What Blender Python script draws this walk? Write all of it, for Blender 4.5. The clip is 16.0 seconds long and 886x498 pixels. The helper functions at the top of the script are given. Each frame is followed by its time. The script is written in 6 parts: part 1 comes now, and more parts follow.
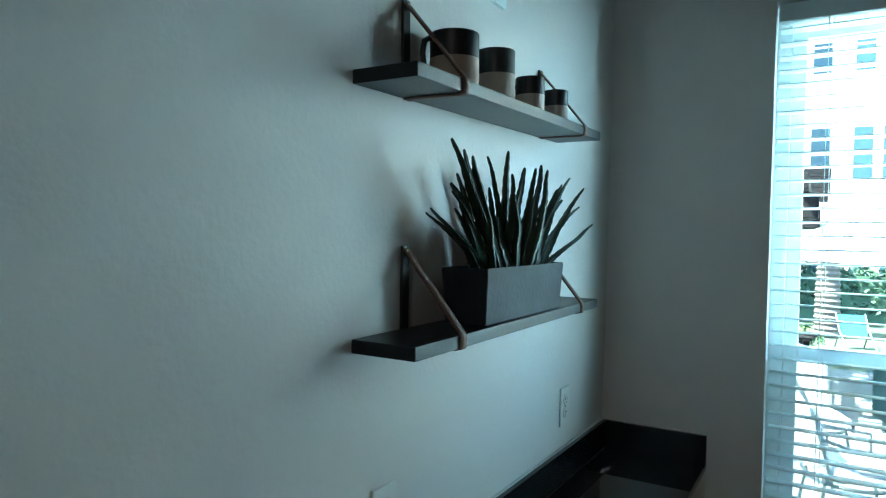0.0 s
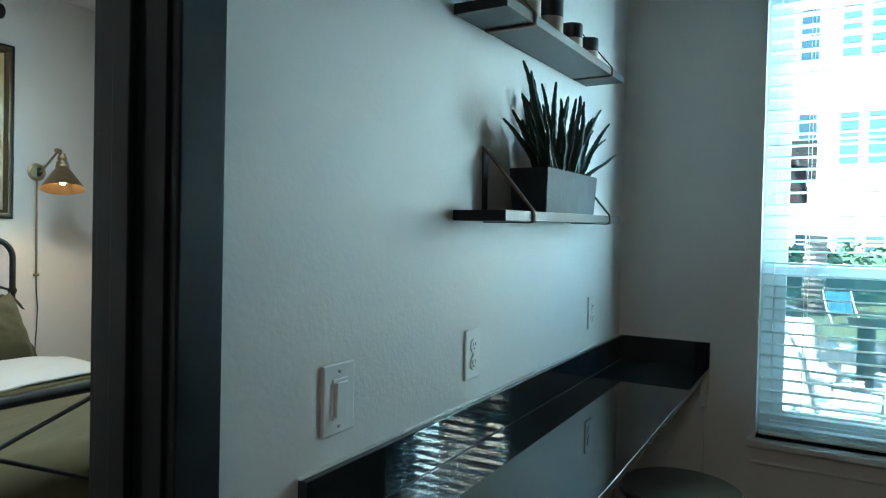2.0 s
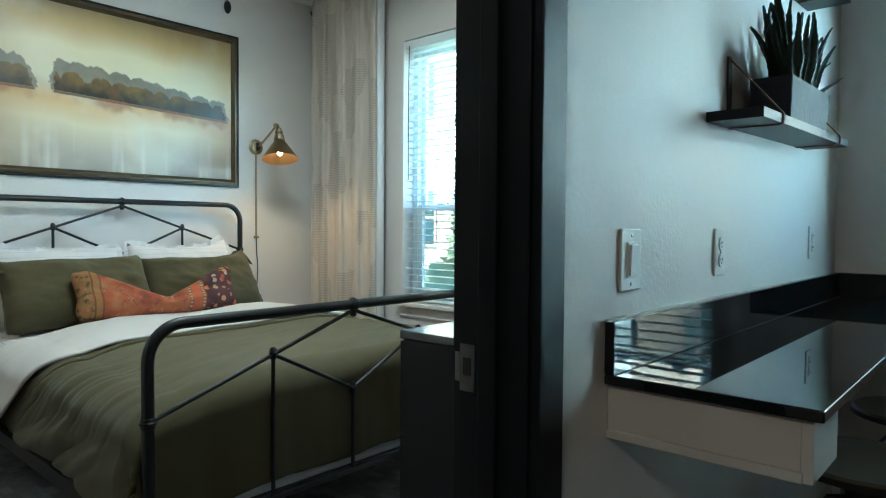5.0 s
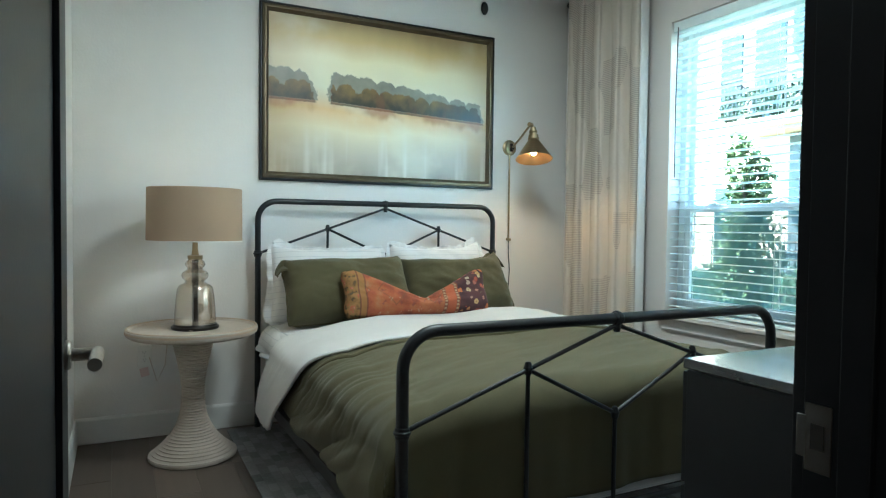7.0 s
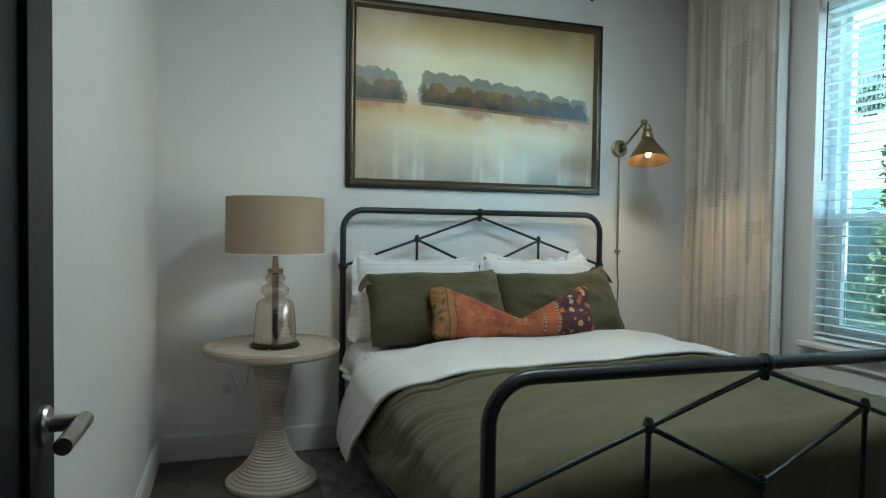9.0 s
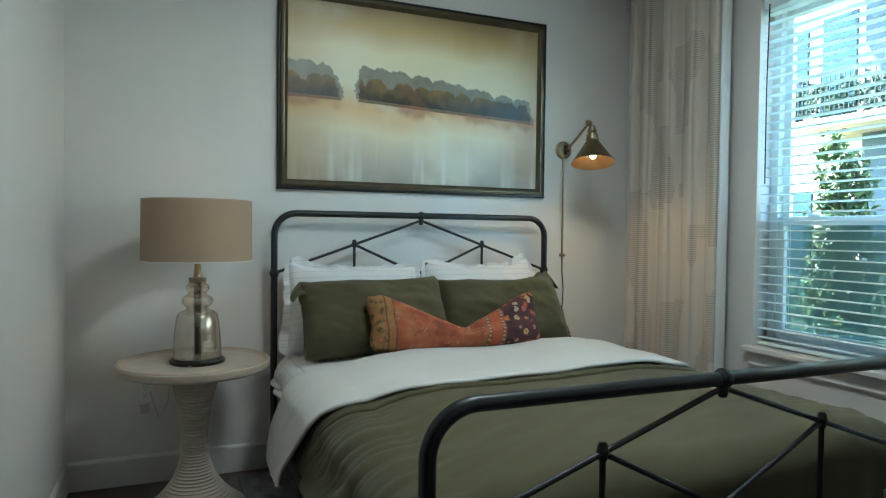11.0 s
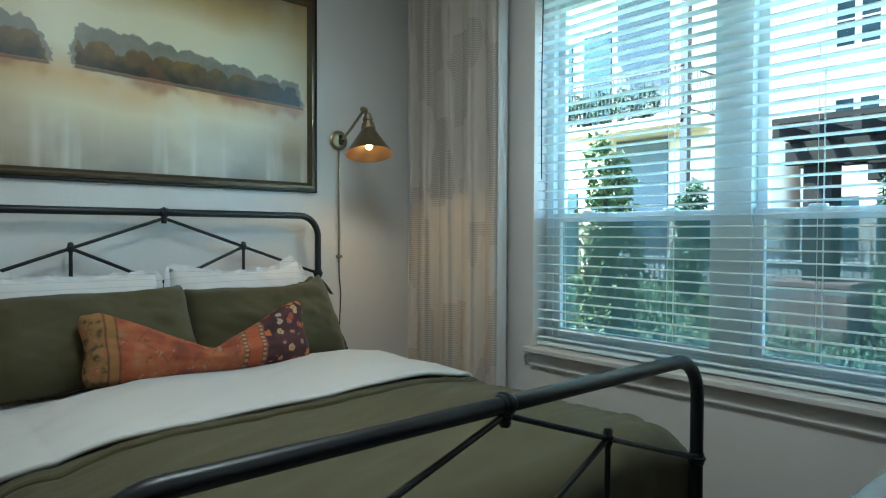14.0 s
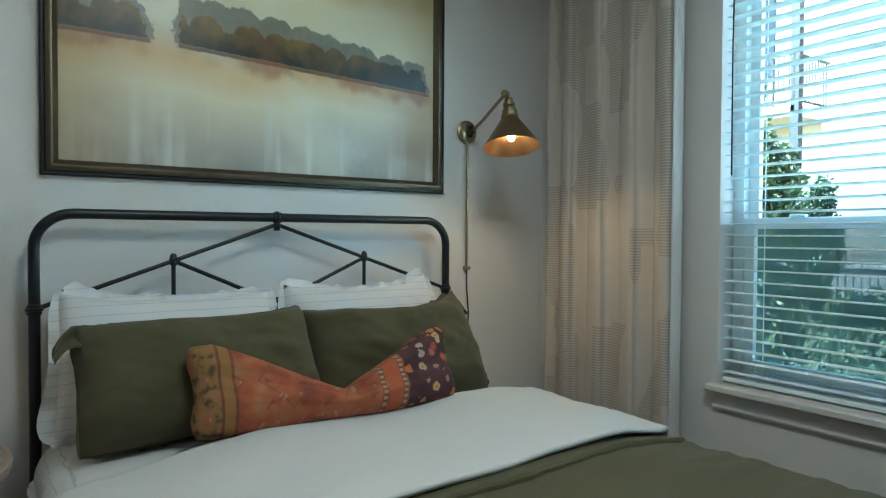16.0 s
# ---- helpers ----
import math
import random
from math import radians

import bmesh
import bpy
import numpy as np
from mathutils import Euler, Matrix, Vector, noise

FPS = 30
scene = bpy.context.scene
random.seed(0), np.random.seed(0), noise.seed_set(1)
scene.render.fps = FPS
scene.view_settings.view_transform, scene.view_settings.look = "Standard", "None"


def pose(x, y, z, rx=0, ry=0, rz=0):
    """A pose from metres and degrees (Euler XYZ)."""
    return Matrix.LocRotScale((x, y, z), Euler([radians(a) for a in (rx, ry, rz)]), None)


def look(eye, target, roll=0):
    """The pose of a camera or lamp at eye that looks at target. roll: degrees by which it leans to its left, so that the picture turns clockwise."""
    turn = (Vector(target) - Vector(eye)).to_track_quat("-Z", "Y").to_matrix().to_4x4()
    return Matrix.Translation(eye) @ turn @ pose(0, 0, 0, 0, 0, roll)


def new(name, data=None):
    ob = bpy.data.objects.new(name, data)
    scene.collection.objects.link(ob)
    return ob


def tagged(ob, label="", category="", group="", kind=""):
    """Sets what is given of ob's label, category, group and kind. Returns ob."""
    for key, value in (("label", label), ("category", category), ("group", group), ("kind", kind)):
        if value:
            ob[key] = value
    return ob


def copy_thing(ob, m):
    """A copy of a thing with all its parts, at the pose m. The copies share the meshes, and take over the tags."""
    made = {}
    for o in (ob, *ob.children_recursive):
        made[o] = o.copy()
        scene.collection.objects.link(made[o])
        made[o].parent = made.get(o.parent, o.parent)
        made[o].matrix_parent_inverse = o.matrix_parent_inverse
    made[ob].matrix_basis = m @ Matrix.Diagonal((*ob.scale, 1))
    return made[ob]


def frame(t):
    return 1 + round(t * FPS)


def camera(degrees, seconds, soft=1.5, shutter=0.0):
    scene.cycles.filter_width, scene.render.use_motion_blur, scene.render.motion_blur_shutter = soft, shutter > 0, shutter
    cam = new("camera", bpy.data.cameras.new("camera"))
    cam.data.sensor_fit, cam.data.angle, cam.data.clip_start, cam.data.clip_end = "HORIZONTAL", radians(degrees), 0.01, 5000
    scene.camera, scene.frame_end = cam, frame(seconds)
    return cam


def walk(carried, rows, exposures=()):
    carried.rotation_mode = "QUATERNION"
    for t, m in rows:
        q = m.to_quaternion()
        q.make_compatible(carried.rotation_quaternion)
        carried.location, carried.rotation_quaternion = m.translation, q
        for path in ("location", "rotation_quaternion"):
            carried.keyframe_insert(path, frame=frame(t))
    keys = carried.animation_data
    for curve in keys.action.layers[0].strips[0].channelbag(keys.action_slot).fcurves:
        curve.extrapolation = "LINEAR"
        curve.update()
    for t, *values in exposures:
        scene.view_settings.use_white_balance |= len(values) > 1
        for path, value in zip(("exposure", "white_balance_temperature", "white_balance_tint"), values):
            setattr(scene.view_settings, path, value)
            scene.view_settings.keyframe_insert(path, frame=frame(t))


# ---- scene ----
cam = camera(68.7, 16.0, 1.2)
PATH = [
    (0, (0.368, 0.318, 1.624), (-0.647, 2.041, 1.611), 1.7),
    (0.5, (0.385, 0.237, 1.577), (-0.58, 1.989, 1.56), 1.6),
    (1, (0.42, 0.116, 1.526), (-0.534, 1.874, 1.51), 1.3),
    (1.5, (0.42, 0.021, 1.454), (-0.539, 1.776, 1.435), 1.1),
    (2, (0.382, -0.081, 1.398), (-0.608, 1.657, 1.363), 1.3),
    (2.5, (0.364, -0.173, 1.349), (-0.658, 1.546, 1.31), 1.3),
    (3, (0.358, -0.249, 1.306), (-0.687, 1.456, 1.263), 1.3),
    (3.2, (0.352, -0.276, 1.291), (-0.707, 1.42, 1.246), 1.2),
    (5.3, (0.231, -0.396, 1.175), (-1.186, 1.013, 1.107), 0.5),
    (5.5, (0.213, -0.382, 1.174), (-1.266, 0.962, 1.104), 0.6),
    (6, (0.169, -0.344, 1.166), (-1.439, 0.842, 1.096), 0.6),
    (6.5, (0.132, -0.319, 1.174), (-1.591, 0.695, 1.105), 0.6),
    (7, (0.034, -0.284, 1.186), (-1.751, 0.615, 1.119), 0.7),
    (7.5, (-0.067, -0.238, 1.197), (-1.874, 0.616, 1.133), 0.8),
    (8, (-0.15, -0.17, 1.208), (-1.972, 0.651, 1.145), 0.8),
    (8.5, (-0.224, -0.119, 1.221), (-2.106, 0.554, 1.159), 0.8),
    (8.7, (-0.249, -0.115, 1.224), (-2.153, 0.495, 1.163), 0.8),
    (10.8, (-0.453, -0.045, 1.241), (-2.32, 0.669, 1.183), 0.9),
    (11, (-0.449, -0.034, 1.242), (-2.293, 0.739, 1.188), 0.7),
    (11.5, (-0.457, -0.011, 1.237), (-2.232, 0.909, 1.187), 0.8),
    (12, (-0.441, 0.007, 1.233), (-2.117, 1.098, 1.185), 0.7),
    (12.5, (-0.443, 0.069, 1.23), (-2.004, 1.318, 1.184), 0.2),
    (13, (-0.5, 0.146, 1.237), (-2.014, 1.453, 1.192), 0.2),
    (13.5, (-0.598, 0.214, 1.235), (-2.111, 1.521, 1.188), 0.3),
    (14, (-0.741, 0.273, 1.234), (-2.256, 1.579, 1.187), 0.2),
    (14.5, (-0.889, 0.296, 1.238), (-2.405, 1.6, 1.191), 0.2),
    (15, (-1.057, 0.301, 1.248), (-2.605, 1.568, 1.2), 0.3),
    (15.5, (-1.239, 0.309, 1.259), (-2.839, 1.509, 1.214), 0.3),
    (16, (-1.389, 0.341, 1.265), (-3.032, 1.481, 1.22), 0.3),
]
walk(cam, [(t, look(eye, target, roll)) for t, eye, target, roll in PATH], [(0.0, 4.20, 4950, -12), (1.5, 4.32, 4950, -12), (2.5, 4.60, 4950, -12), (5.5, 4.58, 4950, -12), (7.0, 4.74, 4950, -12), (8.5, 4.32, 4950, -12), (11.0, 4.12, 4950, -12), (11.5, 4.10, 4950, -12), (13.0, 3.94, 4950, -12), (16.0, 3.90, 4950, -12)])

# ---- light ----
world = bpy.data.worlds.new("world")
scene.world = world
world.use_nodes = True
wn = world.node_tree.nodes
sky = wn.new("ShaderNodeTexSky")
sky.sky_type, sky.sun_disc = "NISHITA", False
SUN_EL, SUN_AZ = radians(56), radians(228)
sky.sun_elevation, sky.sun_rotation = SUN_EL, SUN_AZ
world.node_tree.links.new(sky.outputs[0], wn["Background"].inputs[0])
wn["Background"].inputs[1].default_value = 0.15
sun = new("sun", bpy.data.lights.new("sun", "SUN"))
sun.data.energy, sun.data.angle, sun.data.color = 5.0, radians(0.5), (1.0, 0.92, 0.80)
sun_from = Vector((math.sin(SUN_AZ) * math.cos(SUN_EL), math.cos(SUN_AZ) * math.cos(SUN_EL), math.sin(SUN_EL)))
sun.matrix_world = look((0, 0, 0), -sun_from)


def bulb_light(name, x, y, z, watts, radius, colour=(1.0, 0.62, 0.30)):
    ob = new(name, bpy.data.lights.new(name, "POINT"))
    ob.data.energy, ob.data.shadow_soft_size, ob.data.color = watts, radius, colour
    ob.location = (x, y, z)
    return ob


bulb_light("sconce_bulb_light", -3.495, 2.145, 1.690, 0.21, 0.03)
bulb_light("table_lamp_bulb_light", -3.48, 0.070, 1.31, 0.032, 0.04, (1.0, 0.70, 0.42))


# unseen fill lamps added under both ceilings to lift the room tone
def fill_light(x, y, watts, colour):
    ob = new("added_fill_disk", bpy.data.lights.new("added_fill_disk", "AREA"))
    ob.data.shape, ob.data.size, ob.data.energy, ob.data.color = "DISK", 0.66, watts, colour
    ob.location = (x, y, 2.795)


fill_light(-1.85, 1.1, 1.65, (1.0, 0.88, 0.78))
fill_light(0.9, -2.6, 1.25, (1.0, 0.72, 0.52))


# strip lamp added out of view in the desk window, standing for sky light
opening = new("added_window_strip", bpy.data.lights.new("added_window_strip", "AREA"))
opening.data.shape, opening.data.size, opening.data.size_y = "RECTANGLE", 0.17, 1.60
opening.data.energy, opening.data.color = 1.15, (0.82, 0.97, 1.0)
opening.matrix_world = look((0.80, 2.86, 1.55), (0.2, 1.9, 1.5))

# ---- materials ----
def mat(name, col, rough=0.6, metal=0.0, var=0.12, scale=6.0, bump=0.0, bscale=120.0, spec=None, col2=None, per_piece=0.0, coat=0.0, sheen=0.0):
    """A painted, woven or metal surface: base colour with variation at two scales and fine relief."""
    m = bpy.data.materials.new(name)
    m.use_nodes = True
    n, l = m.node_tree.nodes, m.node_tree.links
    b = n["Principled BSDF"]
    b.inputs["Roughness"].default_value, b.inputs["Metallic"].default_value = rough, metal
    if spec is not None:
        b.inputs["Specular IOR Level"].default_value = spec
    b.inputs["Coat Weight"].default_value = coat
    b.inputs["Sheen Weight"].default_value = sheen
    co = n.new("ShaderNodeTexCoord")
    big, fine = n.new("ShaderNodeTexNoise"), n.new("ShaderNodeTexNoise")
    for t, s, d in ((big, scale, 4), (fine, scale * 14, 3)):
        t.inputs["Scale"].default_value, t.inputs["Detail"].default_value = s, d
        l.new(co.outputs["Object"], t.inputs["Vector"])
    mix = n.new("ShaderNodeMix")
    mix.data_type = "RGBA"
    c2 = col2 or tuple(c * (1 - 2 * var) for c in col)
    mix.inputs[6].default_value, mix.inputs[7].default_value = (*col, 1), (*c2, 1)
    add = n.new("ShaderNodeMath")
    add.operation = "MULTIPLY_ADD"
    add.inputs[1].default_value = 0.35
    l.new(fine.outputs[0], add.inputs[0])
    sub = n.new("ShaderNodeMath")
    sub.operation = "MULTIPLY"
    sub.inputs[1].default_value = 0.75
    l.new(big.outputs[0], sub.inputs[0])
    l.new(sub.outputs[0], add.inputs[2])
    l.new(add.outputs[0], mix.inputs[0])
    out = mix.outputs[2]
    if per_piece:
        info, hsv, mr = n.new("ShaderNodeObjectInfo"), n.new("ShaderNodeHueSaturation"), n.new("ShaderNodeMapRange")
        mr.inputs["To Min"].default_value, mr.inputs["To Max"].default_value = 1 - per_piece, 1 + per_piece
        l.new(info.outputs["Random"], mr.inputs["Value"])
        l.new(mr.outputs[0], hsv.inputs["Value"])
        l.new(out, hsv.inputs["Color"])
        out = hsv.outputs[0]
    l.new(out, b.inputs["Base Color"])
    if bump:
        bt, bp = n.new("ShaderNodeTexNoise"), n.new("ShaderNodeBump")
        bt.inputs["Scale"].default_value, bt.inputs["Detail"].default_value = bscale, 3
        bp.inputs["Strength"].default_value, bp.inputs["Distance"].default_value = bump, 0.004
        l.new(co.outputs["Object"], bt.inputs["Vector"])
        l.new(bt.outputs[0], bp.inputs["Height"])
        l.new(bp.outputs[0], b.inputs["Normal"])
    return m


def nodes_of(m):
    return m.node_tree.nodes, m.node_tree.links, m.node_tree.nodes["Principled BSDF"]


def glow(name, col, strength):
    m = bpy.data.materials.new(name)
    m.use_nodes = True
    b = m.node_tree.nodes["Principled BSDF"]
    b.inputs["Base Color"].default_value = (*col, 1)
    b.inputs["Emission Color"].default_value, b.inputs["Emission Strength"].default_value = (*col, 1), strength
    return m


def glass(name, col=(1, 1, 1), rough=0.0, ior=1.45):
    m = bpy.data.materials.new(name)
    m.use_nodes = True
    b = m.node_tree.nodes["Principled BSDF"]
    b.inputs["Base Color"].default_value = (*col, 1)
    b.inputs["Roughness"].default_value, b.inputs["IOR"].default_value = rough, ior
    b.inputs["Transmission Weight"].default_value = 1.0
    return m


# for the unseen living room walls, darker so less light bounces into the nook
LIVINGWALL = mat("living_wall_low_bounce", (0.30, 0.27, 0.245), 0.6, var=0.04, scale=1.5, bump=0.14, bscale=90)
WALL = mat("wall_paint", (0.74, 0.71, 0.68), 0.5, var=0.03, scale=1.5, bump=0.22, bscale=90)
CEIL = mat("ceiling_paint", (0.82, 0.81, 0.79), 0.8, var=0.03, scale=2, bump=0.3, bscale=90)
TRIM = mat("trim_paint", (0.70, 0.68, 0.65), 0.4, var=0.03, scale=3, bump=0.03)
# the window light's cyan cast is put into the vinyl and slat colours
VINYL = mat("vinyl_cyan_cast", (0.83, 0.91, 0.915), 0.35, var=0.03, scale=3)
SLAT = mat("slat_cyan_cast", (0.83, 0.93, 0.94), 0.45, var=0.04, scale=4)
DARKPAINT = mat("dark_door_paint", (0.011, 0.013, 0.017), 0.42, spec=0.35, var=0.15, scale=3, bump=0.05, bscale=60)
BLACKMETAL = mat("black_powder_coat", (0.012, 0.014, 0.018), 0.38, var=0.2, scale=12, bump=0.04, bscale=300)
BLACKWOOD = mat("black_painted_wood", (0.011, 0.013, 0.016), 0.38, spec=0.4, var=0.25, scale=5, bump=0.08, bscale=80)
GREEN = mat("olive_cotton", (0.095, 0.083, 0.034), 0.85, var=0.14, scale=5, bump=0.25, bscale=420, sheen=0.12)
WHITECLOTH = mat("white_cotton", (0.68, 0.665, 0.65), 0.9, var=0.03, scale=4, bump=0.2, bscale=380, sheen=0.2)
BRASS = mat("aged_brass", (0.42, 0.33, 0.20), 0.34, 1.0, var=0.18, scale=18, bump=0.03, bscale=200)
BRASSIN = mat("polished_brass_lining", (0.58, 0.33, 0.14), 0.3, 1.0, var=0.1, scale=18)
STEEL = mat("satin_nickel", (0.50, 0.47, 0.43), 0.3, 1.0, var=0.1, scale=20)
LEATHER = mat("brown_leather", (0.15, 0.072, 0.046), 0.6, var=0.2, scale=20, bump=0.2, bscale=250)
PLASTIC = mat("white_plastic", (0.74, 0.73, 0.70), 0.35, var=0.02, scale=5)
# flat dark fill put in for the shade inside slots, strike hole and duct
SLOT = mat("hole_shade", (0.03, 0.03, 0.03), 0.6)
SHADE = mat("linen_shade", (0.40, 0.295, 0.205), 0.9, var=0.06, scale=6, bump=0.3, bscale=350)
WASHWOOD = mat("whitewashed_wood", (0.58, 0.52, 0.45), 0.6, var=0.18, scale=9, bump=0.2, bscale=70, col2=(0.32, 0.26, 0.21))
DARKGLASSY = mat("dark_bronze", (0.035, 0.028, 0.024), 0.35, 0.6, var=0.2, scale=12)
MERCURY = glass("smoked_lamp_glass", (0.93, 0.89, 0.83), 0.0)
MERCURY.node_tree.nodes["Principled BSDF"].inputs["Transmission Weight"].default_value = 1.0
MERCURY.node_tree.nodes["Principled BSDF"].inputs["Metallic"].default_value = 0.16
CLEARGLASS = glass("window_glass", (0.95, 0.99, 0.955), 0.0, 1.02)
CONCRETE = mat("gray_concrete", (0.030, 0.037, 0.043), 0.7, var=0.25, scale=20, bump=0.25, bscale=90, col2=(0.13, 0.155, 0.17))
SOIL = mat("dry_moss", (0.16, 0.14, 0.07), 0.95, var=0.4, scale=60, bump=0.5, bscale=200)
PLANTERSTONE = mat("blue_gray_concrete", (0.012, 0.016, 0.022), 0.6, spec=0.25, var=0.25, scale=14, bump=0.2, bscale=90, col2=(0.052, 0.067, 0.090))
CACTUS = mat("cactus_green", (0.045, 0.078, 0.043), 0.55, var=0.3, scale=25, bump=0.2, bscale=160, col2=(0.02, 0.035, 0.02))
MUGDARK = mat("matte_black_glaze", (0.015, 0.017, 0.022), 0.4, var=0.1, scale=20)
MUGTAN = mat("raw_tan_stoneware", (0.52, 0.43, 0.36), 0.75, var=0.06, scale=30, bump=0.1, bscale=250)
TRUNK = mat("black_leatherette", (0.012, 0.012, 0.013), 0.5, var=0.2, scale=14, bump=0.25, bscale=260)
RUBBER = mat("black_rubber", (0.015, 0.015, 0.015), 0.8)
SEATWOOD = mat("dark_stool_wood", (0.17, 0.145, 0.11), 0.28, var=0.3, scale=8, bump=0.1, bscale=60)
TAGPAPER = mat("pale_pink_tag", (0.70, 0.52, 0.50), 0.7)


def granite():
    m = mat("black_granite", (0.010, 0.012, 0.014), 0.012, var=0.2, scale=30, spec=0.5)
    n, l, b = nodes_of(m)
    vo, ramp, co = n.new("ShaderNodeTexVoronoi"), n.new("ShaderNodeValToRGB"), n.new("ShaderNodeTexCoord")
    vo.inputs["Scale"].default_value = 160
    ramp.color_ramp.elements[0].position, ramp.color_ramp.elements[1].position = 0.0, 0.16
    ramp.color_ramp.elements[0].color, ramp.color_ramp.elements[1].color = (0.06, 0.07, 0.075, 1), (0.010, 0.013, 0.015, 1)
    l.new(co.outputs["Object"], vo.inputs["Vector"])
    l.new(vo.outputs["Distance"], ramp.inputs[0])
    l.new(ramp.outputs[0], b.inputs["Base Color"])
    return m


GRANITE = granite()


def plank_wood(name, a, b_, rough, per):
    m = mat(name, a, rough, var=0.2, scale=3, col2=b_, per_piece=per, bump=0.1, bscale=50)
    n, l, b = nodes_of(m)
    for t in [t for t in n if t.type == "TEX_NOISE"]:
        mp, co = n.new("ShaderNodeMapping"), n.new("ShaderNodeTexCoord")
        mp.inputs["Scale"].default_value = (0.5, 9.0, 9.0)
        l.new(co.outputs["Object"], mp.inputs[0])
        l.new(mp.outputs[0], t.inputs["Vector"])
    return m


FLOORWOOD = plank_wood("dark_floor_plank", (0.128, 0.100, 0.078), (0.075, 0.057, 0.044), 0.4, 0.22)


def stripe_cotton():
    m = mat("striped_white_cotton", (0.76, 0.75, 0.74), 0.9, var=0.03, scale=4, bump=0.2, bscale=380)
    n, l, b = nodes_of(m)
    wv, ramp, mixn, co = n.new("ShaderNodeTexWave"), n.new("ShaderNodeValToRGB"), n.new("ShaderNodeMix"), n.new("ShaderNodeTexCoord")
    wv.bands_direction = "Z"
    wv.inputs["Scale"].default_value = 9.5
    wv.inputs["Distortion"].default_value = 0.3
    ramp.color_ramp.elements[0].position, ramp.color_ramp.elements[1].position = 0.984, 0.997
    ramp.color_ramp.elements[0].color, ramp.color_ramp.elements[1].color = (0.72, 0.71, 0.70, 1), (0.50, 0.50, 0.52, 1)
    l.new(co.outputs["Object"], wv.inputs["Vector"])
    l.new(wv.outputs[0], ramp.inputs[0])
    l.new(ramp.outputs[0], b.inputs["Base Color"])
    return m


STRIPED = stripe_cotton()


def rug_mat():
    m = mat("gray_distressed_rug", (0.42, 0.42, 0.41), 0.95, var=0.3, scale=5, bump=0.5, bscale=300, col2=(0.13, 0.13, 0.135))
    n, l, b = nodes_of(m)
    br, mx, co = n.new("ShaderNodeTexBrick"), n.new("ShaderNodeMix"), n.new("ShaderNodeTexCoord")
    br.inputs["Scale"].default_value = 5.5
    br.inputs["Color1"].default_value, br.inputs["Color2"].default_value, br.inputs["Mortar"].default_value = (1.2, 1.2, 1.2, 1), (0.45, 0.45, 0.45, 1), (0.75, 0.75, 0.75, 1)
    br.inputs["Mortar Size"].default_value, br.inputs["Mortar Smooth"].default_value = 0.02, 1.0
    mx.data_type, mx.blend_type = "RGBA", "MULTIPLY"
    mx.inputs[0].default_value = 0.75
    src = b.inputs["Base Color"].links[0].from_socket
    l.new(co.outputs["Object"], br.inputs["Vector"])
    l.new(src, mx.inputs[6])
    l.new(br.outputs[0], mx.inputs[7])
    l.new(mx.outputs[2], b.inputs["Base Color"])
    return m


RUG = rug_mat()


def curtain_mat():
    """Beige cloth with patches of fine horizontal dashes woven in."""
    m = mat("beige_woven_curtain", (0.62, 0.56, 0.49), 0.9, var=0.06, scale=5, bump=0.2, bscale=300)
    n, l, b = nodes_of(m)
    co, wv, vo, gt, mul, mx = (n.new("ShaderNode" + k) for k in ("TexCoord", "TexWave", "TexVoronoi", "Math", "Math", "Mix"))
    mp = n.new("ShaderNodeMapping")
    mp.inputs["Scale"].default_value = (6.0, 0.01, 2.0)
    wv.bands_direction, wv.inputs["Scale"].default_value = "Z", 26.0
    wv.inputs["Distortion"].default_value, wv.inputs["Detail Scale"].default_value = 0.6, 2.0
    vo.distance, vo.inputs["Scale"].default_value = "CHEBYCHEV", 1.0
    gt.operation, gt.inputs[1].default_value = "GREATER_THAN", 0.52
    mul.operation = "MULTIPLY"
    mx.data_type = "RGBA"
    src = b.inputs["Base Color"].links[0].from_socket
    l.new(co.outputs["Object"], mp.inputs[0])
    l.new(co.outputs["Object"], wv.inputs["Vector"])
    l.new(mp.outputs[0], vo.inputs["Vector"])
    l.new(vo.outputs["Color"], gt.inputs[0])
    l.new(gt.outputs[0], mul.inputs[0])
    l.new(wv.outputs[0], mul.inputs[1])
    sc = n.new("ShaderNodeMath")
    sc.operation, sc.inputs[1].default_value = "MULTIPLY", 0.62
    l.new(mul.outputs[0], sc.inputs[0])
    l.new(sc.outputs[0], mx.inputs[0])
    l.new(src, mx.inputs[6])
    mx.inputs[7].default_value = (0.27, 0.24, 0.205, 1)
    l.new(mx.outputs[2], b.inputs["Base Color"])
    return m


CURTAIN = curtain_mat()


